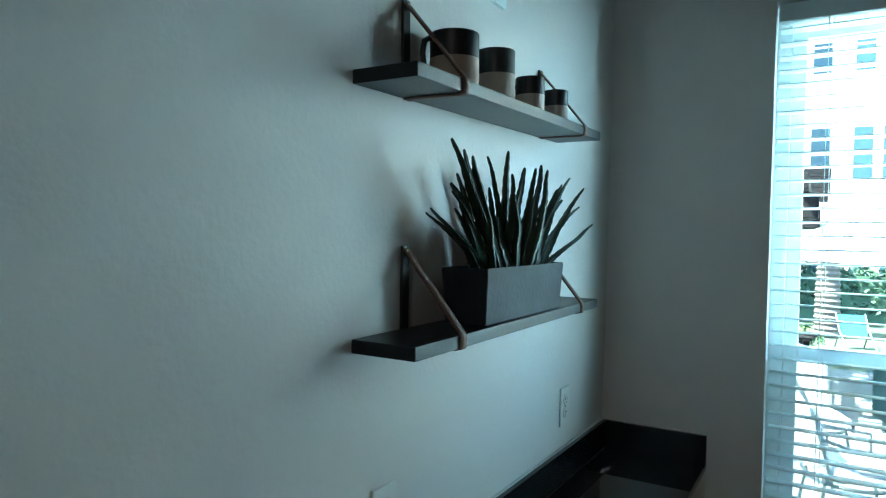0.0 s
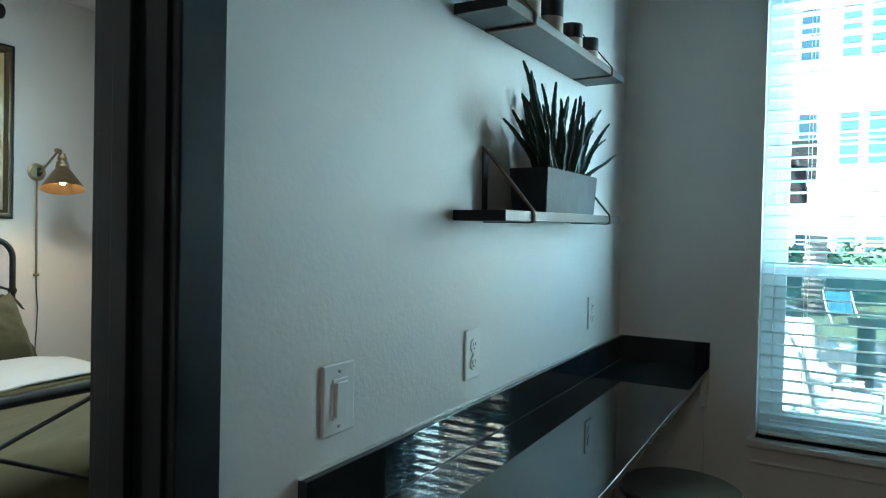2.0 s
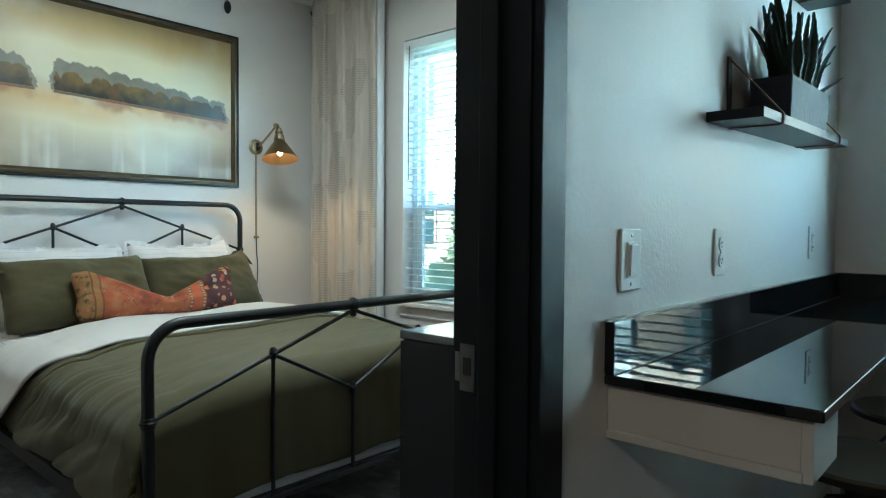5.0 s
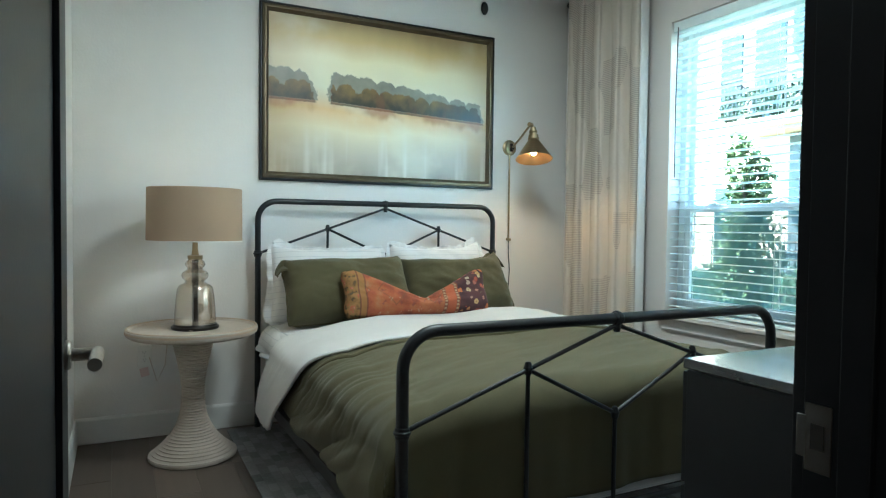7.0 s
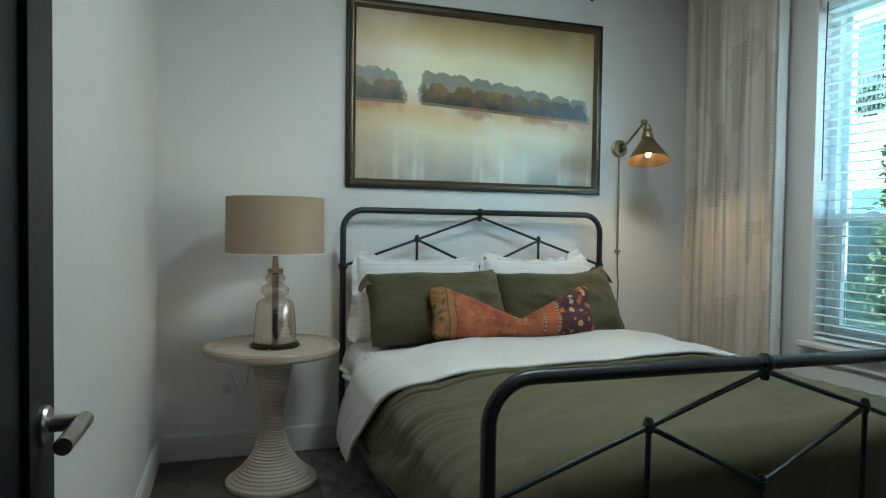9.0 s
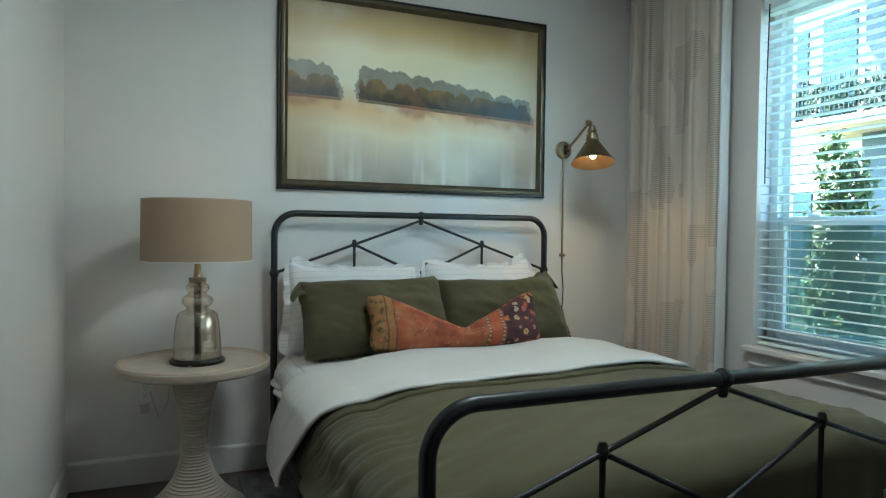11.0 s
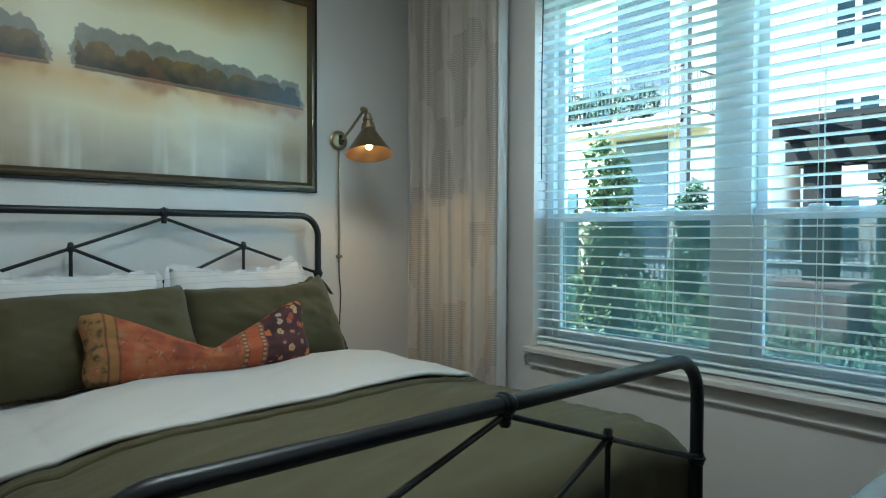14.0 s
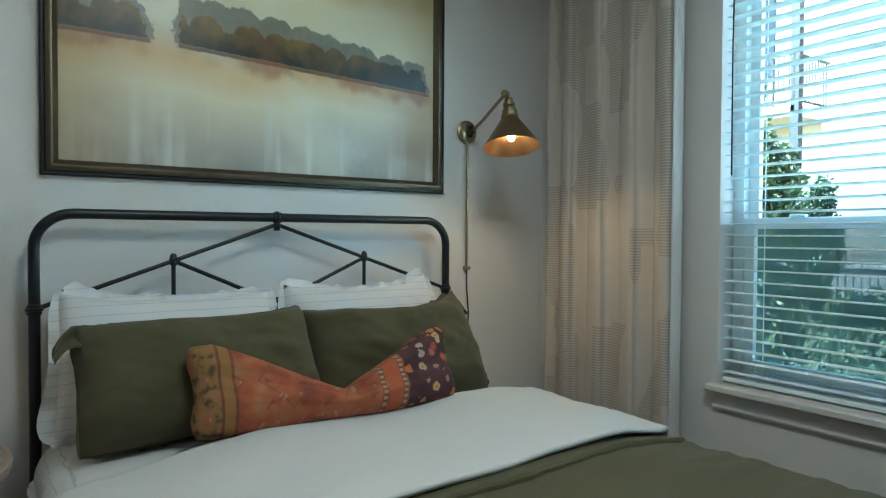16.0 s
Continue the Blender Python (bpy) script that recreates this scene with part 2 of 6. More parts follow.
class Nodes:
    """Short arithmetic on node sockets."""

    def __init__(self, m):
        self.n, self.l, self.b = nodes_of(m)

    def put(self, sock, v):
        if hasattr(v, "node"):
            self.l.new(v, sock)
        else:
            sock.default_value = v

    def op(self, kind, a, b=0.0, c=0.0, clamp=False):
        q = self.n.new("ShaderNodeMath")
        q.operation, q.use_clamp = kind, clamp
        for s, v in zip(q.inputs, (a, b, c)):
            self.put(s, v)
        return q.outputs[0]

    def step(self, v, lo, hi):
        q = self.n.new("ShaderNodeMapRange")
        q.interpolation_type = "SMOOTHSTEP"
        for s, w in zip(q.inputs, (v, lo, hi, 0.0, 1.0)):
            self.put(s, w)
        return q.outputs[0]

    def noise(self, vec, scale, detail=3.0):
        q = self.n.new("ShaderNodeTexNoise")
        q.inputs["Scale"].default_value, q.inputs["Detail"].default_value = scale, detail
        self.l.new(vec, q.inputs["Vector"])
        return q.outputs[0]

    def mix(self, f, a, b):
        q = self.n.new("ShaderNodeMix")
        q.data_type = "RGBA"
        self.put(q.inputs[0], f)
        self.put(q.inputs[6], a if hasattr(a, "node") else (*a, 1))
        self.put(q.inputs[7], b if hasattr(b, "node") else (*b, 1))
        return q.outputs[2]

    def ramp(self, f, stops):
        q = self.n.new("ShaderNodeValToRGB")
        e = q.color_ramp.elements
        while len(e) < len(stops):
            e.new(0.5)
        for k, (p, c) in zip(e, stops):
            k.position, k.color = p, (*c, 1)
        self.put(q.inputs[0], f)
        return q.outputs[0]

    def coords(self, sy=1.0, sz=1.0, sx=1.0):
        co, mp = self.n.new("ShaderNodeTexCoord"), self.n.new("ShaderNodeMapping")
        mp.inputs["Scale"].default_value = (sx, sy, sz)
        self.l.new(co.outputs["Object"], mp.inputs[0])
        return mp.outputs[0]

    def split(self, vec):
        q = self.n.new("ShaderNodeSeparateXYZ")
        self.l.new(vec, q.inputs[0])
        return q.outputs


def painting_mat():
    """A misty lake in ochre and gray: sky, a dark row of trees, their blurred reflection."""
    m = mat("lake_painting", (0.5, 0.45, 0.3), 0.35, bump=0.05, bscale=80)
    k = Nodes(m)
    p = k.coords()
    _, y, z = k.split(p)
    drift = k.noise(k.coords(2.6, 1.3), 1.0, 4)
    zz = k.op("MULTIPLY_ADD", drift, 0.16, k.op("ADD", z, 0.42))
    base = k.ramp(zz, [(0.0, (0.30, 0.27, 0.23)), (0.14, (0.50, 0.46, 0.38)), (0.30, (0.76, 0.68, 0.48)), (0.42, (0.70, 0.49, 0.24)), (0.50, (0.66, 0.58, 0.42)),
                       (0.56, (0.74, 0.72, 0.55)), (0.74, (0.84, 0.77, 0.53)), (0.86, (0.62, 0.47, 0.21)), (0.97, (0.33, 0.24, 0.11)), (1.0, (0.27, 0.19, 0.09))])
    patch = k.step(k.noise(k.coords(1.5, 1.9), 1.8, 3), 0.46, 0.72)
    high = k.step(z, 0.0, 0.35)
    base = k.mix(k.op("MULTIPLY", patch, 0.40), base, (0.80, 0.79, 0.64))
    streak = k.step(k.noise(k.coords(13, 0.8), 1.0, 2), 0.50, 0.72)
    low = k.op("SUBTRACT", 1.0, k.step(z, -0.40, -0.08))
    base = k.mix(k.op("MULTIPLY", k.op("MULTIPLY", streak, low), 0.55), base, (0.80, 0.80, 0.75))
    vig = k.step(k.op("ABSOLUTE", k.op("ADD", y, -0.06)), 0.45, 0.84)
    base = k.mix(k.op("MULTIPLY", vig, 0.55), base, (0.38, 0.25, 0.10))
    rightdark = k.op("MULTIPLY", k.step(y, 0.1, 0.8), high)
    base = k.mix(k.op("MULTIPLY", rightdark, 0.40), base, (0.34, 0.25, 0.11))

    def lumps(scale, shift):
        """Rounded crowns side by side along the canvas."""
        q = k.n.new("ShaderNodeTexVoronoi")
        q.voronoi_dimensions, q.inputs["Scale"].default_value = "1D", scale
        k.put(q.inputs["W"], k.op("ADD", y, shift))
        d2 = k.op("MULTIPLY", q.outputs["Distance"], q.outputs["Distance"])
        return k.op("SQRT", k.op("MAXIMUM", k.op("SUBTRACT", 0.42, d2), 0.0))

    ragged = k.op("MULTIPLY_ADD", k.noise(k.coords(1, 1), 38, 3), 0.022, -0.011)
    shore = k.op("ADD", k.op("MULTIPLY_ADD", k.op("MAXIMUM", k.op("ADD", y, 0.35), 0.0), -0.042, -0.030), k.op("MULTIPLY", ragged, 0.45))
    up = k.op("SUBTRACT", z, shore)
    above = k.step(up, 0.0, 0.008)
    # the two groups and the clearing between them, wider towards the tops
    left_end = k.op("SUBTRACT", k.op("MULTIPLY_ADD", k.op("MULTIPLY", up, up), -3.2, -0.440), y)
    right_start = k.op("SUBTRACT", y, k.op("MULTIPLY_ADD", k.op("MULTIPLY", up, up), 1.0, -0.392))
    right_stop = k.op("SUBTRACT", k.op("MULTIPLY_ADD", up, -0.35, 0.735), y)
    right_group = k.op("MINIMUM", right_start, right_stop)
    inside = k.op("ADD", k.op("MAXIMUM", left_end, right_group), k.op("MULTIPLY", ragged, 2.4))
    tall = k.op("MULTIPLY_ADD", k.step(y, -0.2, 0.75), -0.055, 0.0)
    far_top = k.op("ADD", k.op("ADD", k.op("MULTIPLY_ADD", lumps(9.5, 3.1), 0.062, 0.150), tall), ragged)
    near_top = k.op("ADD", k.op("ADD", k.op("MULTIPLY_ADD", lumps(12.5, 1.7), 0.062, 0.086), k.op("MULTIPLY", tall, 0.35)), ragged)
    far_mask = k.op("MULTIPLY", k.op("MULTIPLY", above, k.step(inside, 0.0, 0.012)), k.step(k.op("SUBTRACT", far_top, up), 0.0, 0.010))
    tone = k.noise(k.coords(1, 1), 14, 3)
    base = k.mix(k.op("MULTIPLY", far_mask, 0.93), base, k.ramp(tone, [(0.3, (0.17, 0.165, 0.13)), (0.7, (0.25, 0.235, 0.185))]))
    near_mask = k.op("MULTIPLY", k.op("MULTIPLY", above, k.step(inside, 0.022, 0.034)), k.step(k.op("SUBTRACT", near_top, up), 0.0, 0.012))
    leaf = k.op("MULTIPLY_ADD", up, 2.6, k.op("MULTIPLY_ADD", tone, 0.55, -0.06))
    body = k.ramp(leaf, [(0.10, (0.012, 0.010, 0.007)), (0.26, (0.045, 0.034, 0.016)), (0.40, (0.12, 0.080, 0.028)), (0.56, (0.22, 0.135, 0.036))])
    rust = k.step(k.noise(k.coords(9, 2), 1.0, 2), 0.52, 0.66)
    body = k.mix(k.op("MULTIPLY", rust, 0.55), body, (0.13, 0.050, 0.018))
    body = k.mix(k.op("MULTIPLY", k.step(y, 0.30, 0.58), 0.75), body, (0.030, 0.029, 0.030))
    base = k.mix(near_mask, base, body)
    # the shoreline and the rust reflection under it
    line = k.op("SUBTRACT", 1.0, k.step(k.op("ABSOLUTE", k.op("ADD", up, 0.004)), 0.004, 0.010))
    base = k.mix(k.op("MULTIPLY", line, k.op("MULTIPLY", k.step(inside, 0.01, 0.03), 0.85)), base, (0.045, 0.032, 0.020))
    glow_w = k.op("MULTIPLY_ADD", k.noise(k.coords(7, 1), 1.0, 3), 0.15, 0.0)
    under = k.op("MULTIPLY", k.op("SUBTRACT", 1.0, above), k.step(k.op("ADD", up, glow_w), 0.0, 0.05))
    rusty = k.step(k.noise(k.coords(5.5, 5), 1.0, 2), 0.30, 0.60)
    base = k.mix(k.op("MULTIPLY", k.op("MULTIPLY", under, rusty), k.op("MULTIPLY", k.step(inside, -0.01, 0.06), 0.65)), base, (0.30, 0.105, 0.032))
    k.l.new(base, k.b.inputs["Base Color"])
    return m


PAINTING = painting_mat()


def kilim_mat():
    """A faded rust kilim: an ochre end, a latticed field, guard bands, and a dark flowered end."""
    m = mat("rust_kilim", (0.40, 0.12, 0.05), 0.9, bump=0.3, bscale=350)
    k = Nodes(m)
    p = k.coords()
    x, _, z = k.split(p)
    fade = k.noise(p, 14, 6)
    blotch = k.noise(p, 34, 3)

    def band(c, w, soft=0.002):
        return k.op("SUBTRACT", 1.0, k.step(k.op("ABSOLUTE", k.op("SUBTRACT", x, c)), w, w + soft))

    def lozenge(sx, sz, shift=0.0):
        fx = k.op("ABSOLUTE", k.op("SUBTRACT", k.op("FRACT", k.op("MULTIPLY_ADD", x, sx, shift)), 0.5))
        fz = k.op("ABSOLUTE", k.op("SUBTRACT", k.op("FRACT", k.op("MULTIPLY_ADD", z, sz, 0.5)), 0.5))
        return k.op("ADD", fx, fz)

    base = k.ramp(fade, [(0.30, (0.20, 0.052, 0.028)), (0.45, (0.33, 0.085, 0.036)), (0.58, (0.38, 0.125, 0.048)), (0.72, (0.36, 0.18, 0.085))])
    d = lozenge(4.6, 4.4, 0.25)
    outline = k.op("SUBTRACT", 1.0, k.step(k.op("ABSOLUTE", k.op("SUBTRACT", d, 0.40)), 0.010, 0.028))
    base = k.mix(k.op("MULTIPLY", outline, 0.45), base, (0.13, 0.075, 0.040))
    fine = lozenge(18.0, 17.0)
    heart = k.op("MULTIPLY", k.op("SUBTRACT", 1.0, k.step(fine, 0.20, 0.26)), k.step(blotch, 0.52, 0.60))
    base = k.mix(k.op("MULTIPLY", heart, 0.55), base, (0.46, 0.34, 0.22))
    dark = k.op("MULTIPLY", k.op("SUBTRACT", 1.0, k.step(lozenge(13.0, 12.0, 0.4), 0.22, 0.28)), k.step(k.noise(p, 21, 2), 0.54, 0.60))
    base = k.mix(k.op("MULTIPLY", dark, 0.50), base, (0.15, 0.045, 0.050))
    # the ochre end
    left = k.op("SUBTRACT", 1.0, k.step(x, -0.352, -0.348))
    ochre = k.ramp(blotch, [(0.34, (0.085, 0.060, 0.028)), (0.44, (0.25, 0.135, 0.045)), (0.56, (0.30, 0.17, 0.060)), (0.62, (0.36, 0.085, 0.045)), (0.74, (0.46, 0.32, 0.20))])
    base = k.mix(left, base, ochre)
    for c, w, tone, part_ in ((-0.332, 0.014, (0.29, 0.165, 0.050), 0.75), (-0.350, 0.003, (0.10, 0.045, 0.03), 0.7), (-0.315, 0.003, (0.10, 0.045, 0.03), 0.6), (0.162, 0.026, (0.40, 0.095, 0.035), 0.85)):
        base = k.mix(k.op("MULTIPLY", band(c, w), part_), base, tone)
    for c in (0.122, 0.196):
        dots = k.step(k.op("FRACT", k.op("MULTIPLY", z, 62)), 0.40, 0.55)
        base = k.mix(k.op("MULTIPLY", band(c, 0.009), 0.8), base, (0.16, 0.065, 0.035))
        base = k.mix(k.op("MULTIPLY", band(c, 0.006), k.op("MULTIPLY", dots, 0.75)), base, (0.46, 0.33, 0.19))
    # the flowered end
    end = k.step(x, 0.206, 0.210)
    base = k.mix(end, base, k.ramp(fade, [(0.3, (0.050, 0.020, 0.024)), (0.7, (0.095, 0.036, 0.036))]))
    v = k.n.new("ShaderNodeTexVoronoi")
    v.inputs["Scale"].default_value, v.inputs["Randomness"].default_value = 23, 0.75
    k.l.new(p, v.inputs["Vector"])
    reach = k.op("MULTIPLY_ADD", k.noise(p, 95, 1), 0.34, 0.16)
    bloom = k.op("SUBTRACT", 1.0, k.step(k.op("SUBTRACT", v.outputs["Distance"], reach), -0.02, 0.04))
    tone = k.ramp(k.split(v.outputs["Color"])[0], [(0.2, (0.48, 0.13, 0.035)), (0.45, (0.46, 0.31, 0.13)), (0.6, (0.40, 0.36, 0.28)), (0.85, (0.34, 0.070, 0.045))])
    tone = k.mix(k.op("SUBTRACT", 1.0, k.step(v.outputs["Distance"], 0.08, 0.14)), tone, (0.30, 0.16, 0.06))
    base = k.mix(k.op("MULTIPLY", bloom, end), base, tone)
    k.l.new(base, k.b.inputs["Base Color"])
    return m


KILIM = kilim_mat()
# outdoors
PAVE = mat("pale_paving", (0.44, 0.43, 0.40), 0.8, var=0.12, scale=2, bump=0.2, bscale=40, per_piece=0.08)
LAWN = mat("lawn", (0.045, 0.065, 0.024), 0.95, var=0.35, scale=1.2, bump=0.6, bscale=60)
STUCCO = mat("cream_stucco", (0.66, 0.51, 0.38), 0.85, var=0.05, scale=0.6, bump=0.2, bscale=25)
STUCCOGRAY = mat("gray_stucco", (0.085, 0.095, 0.105), 0.85, var=0.08, scale=0.6, bump=0.2, bscale=25)
BARK = mat("bark", (0.12, 0.095, 0.075), 0.95, var=0.35, scale=9, bump=0.7, bscale=30)
LEAF = mat("leaf", (0.095, 0.12, 0.030), 0.6, var=0.45, scale=3, col2=(0.035, 0.065, 0.018))
LEAFDARK = mat("dark_leaf", (0.028, 0.055, 0.020), 0.75, var=0.45, scale=3, col2=(0.010, 0.024, 0.010))
BROWNWOOD = mat("dark_brown_timber", (0.010, 0.0085, 0.008), 0.9, spec=0.1, var=0.25, scale=4, bump=0.3, bscale=40)
BRICK = mat("red_brown_brick", (0.060, 0.035, 0.030), 0.85, var=0.25, scale=8, bump=0.4, bscale=60, per_piece=0.25)
MORTAR = mat("mortar", (0.30, 0.28, 0.25), 0.95, var=0.1, scale=20, bump=0.4, bscale=80)
CANVAS = mat("cream_canvas", (0.78, 0.73, 0.63), 0.85, var=0.05, scale=3, bump=0.1, bscale=200)
CUSHION = mat("white_cushion", (0.80, 0.78, 0.72), 0.9, var=0.05, scale=6, bump=0.2, bscale=200)
GARDENMETAL = mat("gray_garden_metal", (0.16, 0.165, 0.17), 0.4, 0.8, var=0.1, scale=10)
TABLETOP = mat("brushed_metal_top", (0.55, 0.55, 0.54), 0.35, 0.7, var=0.1, scale=6)
DARKPANE = mat("dark_window_pane", (0.030, 0.055, 0.065), 0.3, var=0.3, scale=0.4, spec=0.25)
RAIL = mat("black_rail", (0.02, 0.02, 0.022), 0.5)
TEALCLOTH = mat("teal_sling", (0.02, 0.085, 0.13), 0.7)
REDTILE = mat("timber_soffit", (0.34, 0.17, 0.09), 0.7, var=0.2, scale=6)


def screen_mat():
    """Fine insect mesh, set mostly opaque; the view's teal haze is put into its colour."""
    m = bpy.data.materials.new("insect_mesh_teal_haze")
    m.use_nodes = True
    n, l, b = nodes_of(m)
    b.inputs["Base Color"].default_value, b.inputs["Roughness"].default_value = (0.17, 0.29, 0.33, 1), 0.7
    tr, mx = n.new("ShaderNodeBsdfTransparent"), n.new("ShaderNodeMixShader")
    mx.inputs[0].default_value = 0.78
    l.new(tr.outputs[0], mx.inputs[1])
    l.new(b.outputs[0], mx.inputs[2])
    l.new(mx.outputs[0], n["Material Output"].inputs[0])
    return m


MESHSCREEN = screen_mat()

# ---- building helpers ----
def mesh_of(bm, name, material, smooth=True, angle=35):
    me = bpy.data.meshes.new(name)
    bm.normal_update()
    bm.to_mesh(me)
    bm.free()
    for m in material if isinstance(material, (list, tuple)) else [material]:
        me.materials.append(m)
    if smooth:
        me.shade_smooth()
        me.set_sharp_from_angle(angle=radians(angle))
    return me


def part(name, bm, material, parent=None, label="", smooth=True, angle=35):
    ob = new(name, mesh_of(bm, name, material, smooth, angle))
    if parent:
        ob.parent = parent
    areas = [p.area for p in ob.data.polygons] if smooth and len(ob.data.polygons) < 400 else [1.0]
    if max(areas) > 30 * min(areas):
        wn_ = ob.modifiers.new("flat_faces", "WEIGHTED_NORMAL")
        wn_.keep_sharp, wn_.weight = True, 100
    return tagged(ob, label) if label else ob


def thing(name, x, y, z, label, category, rz=0.0, group="", kind=""):
    ob = new(name)
    ob.empty_display_size = 0.1
    ob.matrix_basis = pose(x, y, z, 0, 0, rz)
    return tagged(ob, label, category, group, kind)


def structure(name, bm, material, label, category, smooth=True):
    return tagged(part(name, bm, material, None, "", smooth), label, category, kind="structure")


def add_box(bm, x0, x1, y0, y1, z0, z1, bevel=0.0, seg=2):
    r = bmesh.ops.create_cube(bm, size=1.0, matrix=Matrix.Translation(((x0 + x1) / 2, (y0 + y1) / 2, (z0 + z1) / 2)) @ Matrix.Diagonal((abs(x1 - x0), abs(y1 - y0), abs(z1 - z0), 1)))
    if bevel:
        es = list({e for v in r["verts"] for e in v.link_edges})
        bmesh.ops.bevel(bm, geom=es, offset=bevel, segments=seg, affect="EDGES", profile=0.5)
    return bm


def box(x0, x1, y0, y1, z0, z1, bevel=0.0, seg=2):
    return add_box(bmesh.new(), x0, x1, y0, y1, z0, z1, bevel, seg)


def add_tube(bm, pts, r, seg=12, caps=True):
    """A round bar along a line of points; r is one radius or one for each point."""
    pts = [Vector(p) for p in pts]
    rs = r if isinstance(r, (list, tuple)) else [r] * len(pts)
    rings, side = [], None
    for i, p in enumerate(pts):
        d = (pts[min(i + 1, len(pts) - 1)] - pts[max(i - 1, 0)]).normalized()
        side = d.orthogonal().normalized() if side is None else (side - d * side.dot(d)).normalized()
        up = d.cross(side)
        rings.append([bm.verts.new(p + rs[i] * (math.cos(2 * math.pi * k / seg) * side + math.sin(2 * math.pi * k / seg) * up)) for k in range(seg)])
    for a, b in zip(rings, rings[1:]):
        for k in range(seg):
            bm.faces.new((a[k], a[(k + 1) % seg], b[(k + 1) % seg], b[k]))
    if caps:
        bm.faces.new(rings[0][::-1])
        bm.faces.new(rings[-1])
    return bm


def tube(pts, r, seg=12, caps=True):
    return add_tube(bmesh.new(), pts, r, seg, caps)


def add_lathe(bm, profile, seg=48, x=0.0, y=0.0):
    """Turns (radius, height) points about the upright axis at x, y."""
    rings = []
    for r, z in profile:
        rings.append([bm.verts.new((x, y, z))] if r < 1e-6 else [bm.verts.new((x + r * math.cos(2 * math.pi * k / seg), y + r * math.sin(2 * math.pi * k / seg), z)) for k in range(seg)])
    for a, b in zip(rings, rings[1:]):
        for k in range(seg):
            q = [a[k % len(a)], a[(k + 1) % seg % len(a)], b[(k + 1) % seg % len(b)], b[k % len(b)]]
            q = [v for i, v in enumerate(q) if v not in q[:i]]
            if len(q) > 2:
                bm.faces.new(q)
    return bm


def lathe(profile, seg=48):
    return add_lathe(bmesh.new(), profile, seg)


def arc(cx, cy, r, a0, a1, n):
    return [(cx + r * math.cos(radians(a0 + (a1 - a0) * i / n)), cy + r * math.sin(radians(a0 + (a1 - a0) * i / n))) for i in range(n + 1)]


def add_grid(bm, nu, nv, f, loop_u=False):
    """A sheet of quads from f(u, v), u and v from 0 to 1."""
    vs = [[bm.verts.new(f(i / nu, j / nv)) for j in range(nv + 1)] for i in range(nu + 1)]
    for i in range(nu):
        for j in range(nv):
            bm.faces.new((vs[i][j], vs[i + 1][j], vs[i + 1][j + 1], vs[i][j + 1]))
    return vs


def thick(ob, t, offset=-1.0):
    md = ob.modifiers.new("thickness", "SOLIDIFY")
    md.thickness, md.offset = t, offset
    return ob


def profile_strip(bm, prof, a, b, axis):
    """Runs a closed outline of (across, height) along an axis from a to b."""
    ring = []
    for t in (a, b):
        ring.append([bm.verts.new((t, p, q) if axis == "x" else (p, t, q)) for p, q in prof])
    n = len(prof)
    for k in range(n):
        bm.faces.new((ring[0][k], ring[0][(k + 1) % n], ring[1][(k + 1) % n], ring[1][k]))
    bm.faces.new(ring[0][::-1])
    bm.faces.new(ring[1])
    bmesh.ops.recalc_face_normals(bm, faces=bm.faces)
    return bm


def nz(*v):
    return noise.noise(Vector(v))

# ---- structure ----
XH, YW, YS, XS, XB, ZC = -3.885, 2.70, -0.49, -0.315, -0.455, 2.88
YO, XE, YL = 2.88, 4.45, -4.0  # outer face of the window wall, living room's far walls
DY0, DY1, DZ = -0.425, 0.445, 2.08  # doorway
YN = 2.655  # window wall's inner face in the desk nook
BW = (-2.872, -0.880, 0.682, 2.432)  # bedroom window: x, x, z, z
NW = (0.212, 0.90, 0.665, 2.437)  # nook window

structure("wall_headboard", box(XH - 0.15, XH, YS - 0.14, YO, -0.2, ZC), WALL, "off-white painted wall behind the bed", "wall")
structure("wall_side", box(XH, XB, YS - 0.14, YS, 0, ZC), WALL, "off-white painted bedroom wall beside the open door", "wall")
bm = bmesh.new()
add_box(bm, XB, XS, YL, DY0 - 0.03, 0, ZC)
add_box(bm, XB, XS, DY1 + 0.03, YN, 0, ZC)
add_box(bm, XB, XS, DY0 - 0.03, DY1 + 0.03, DZ + 0.03, ZC)
structure("wall_shelf", bm, WALL, "off-white textured wall carrying shelves, with a doorway", "wall")
bm = bmesh.new()
for x0, x1, y in ((XH, BW[0], YW), (BW[1], XB, YW), (XB, NW[0], YN), (NW[1], XE, YN)):
    add_box(bm, x0, x1, y, YO, -0.2, ZC)
for (x0, x1, z0, z1), y in ((BW, YW), (NW, YN)):
    add_box(bm, x0, x1, y, YO, -0.2, z0)
    add_box(bm, x0, x1, y, YO, z1, ZC)
structure("wall_window", bm, WALL, "off-white outer wall with two window openings", "wall")
structure("wall_living", box(XE, XE + 0.15, YL, YO, 0, ZC), LIVINGWALL, "plain unseen living room wall, toned dark to cut bounce", "wall")
structure("wall_back", box(XB, XE + 0.15, YL - 0.15, YL, 0, ZC), LIVINGWALL, "plain unseen wall closing the living room, toned dark to cut bounce", "wall")
structure("ceiling", box(XH - 0.15, XE + 0.15, YL - 0.15, YO, ZC, ZC + 0.12), CEIL, "flat white painted ceiling", "ceiling")
# unseen roof, added so the house throws shade on the ground outside
structure("roof", box(XH - 0.5, XE + 0.5, YL - 0.5, YO + 0.35, ZC + 0.12, ZC + 0.4), STUCCO, "unseen flat roof slab over the rooms, casting shade outside", "roof")


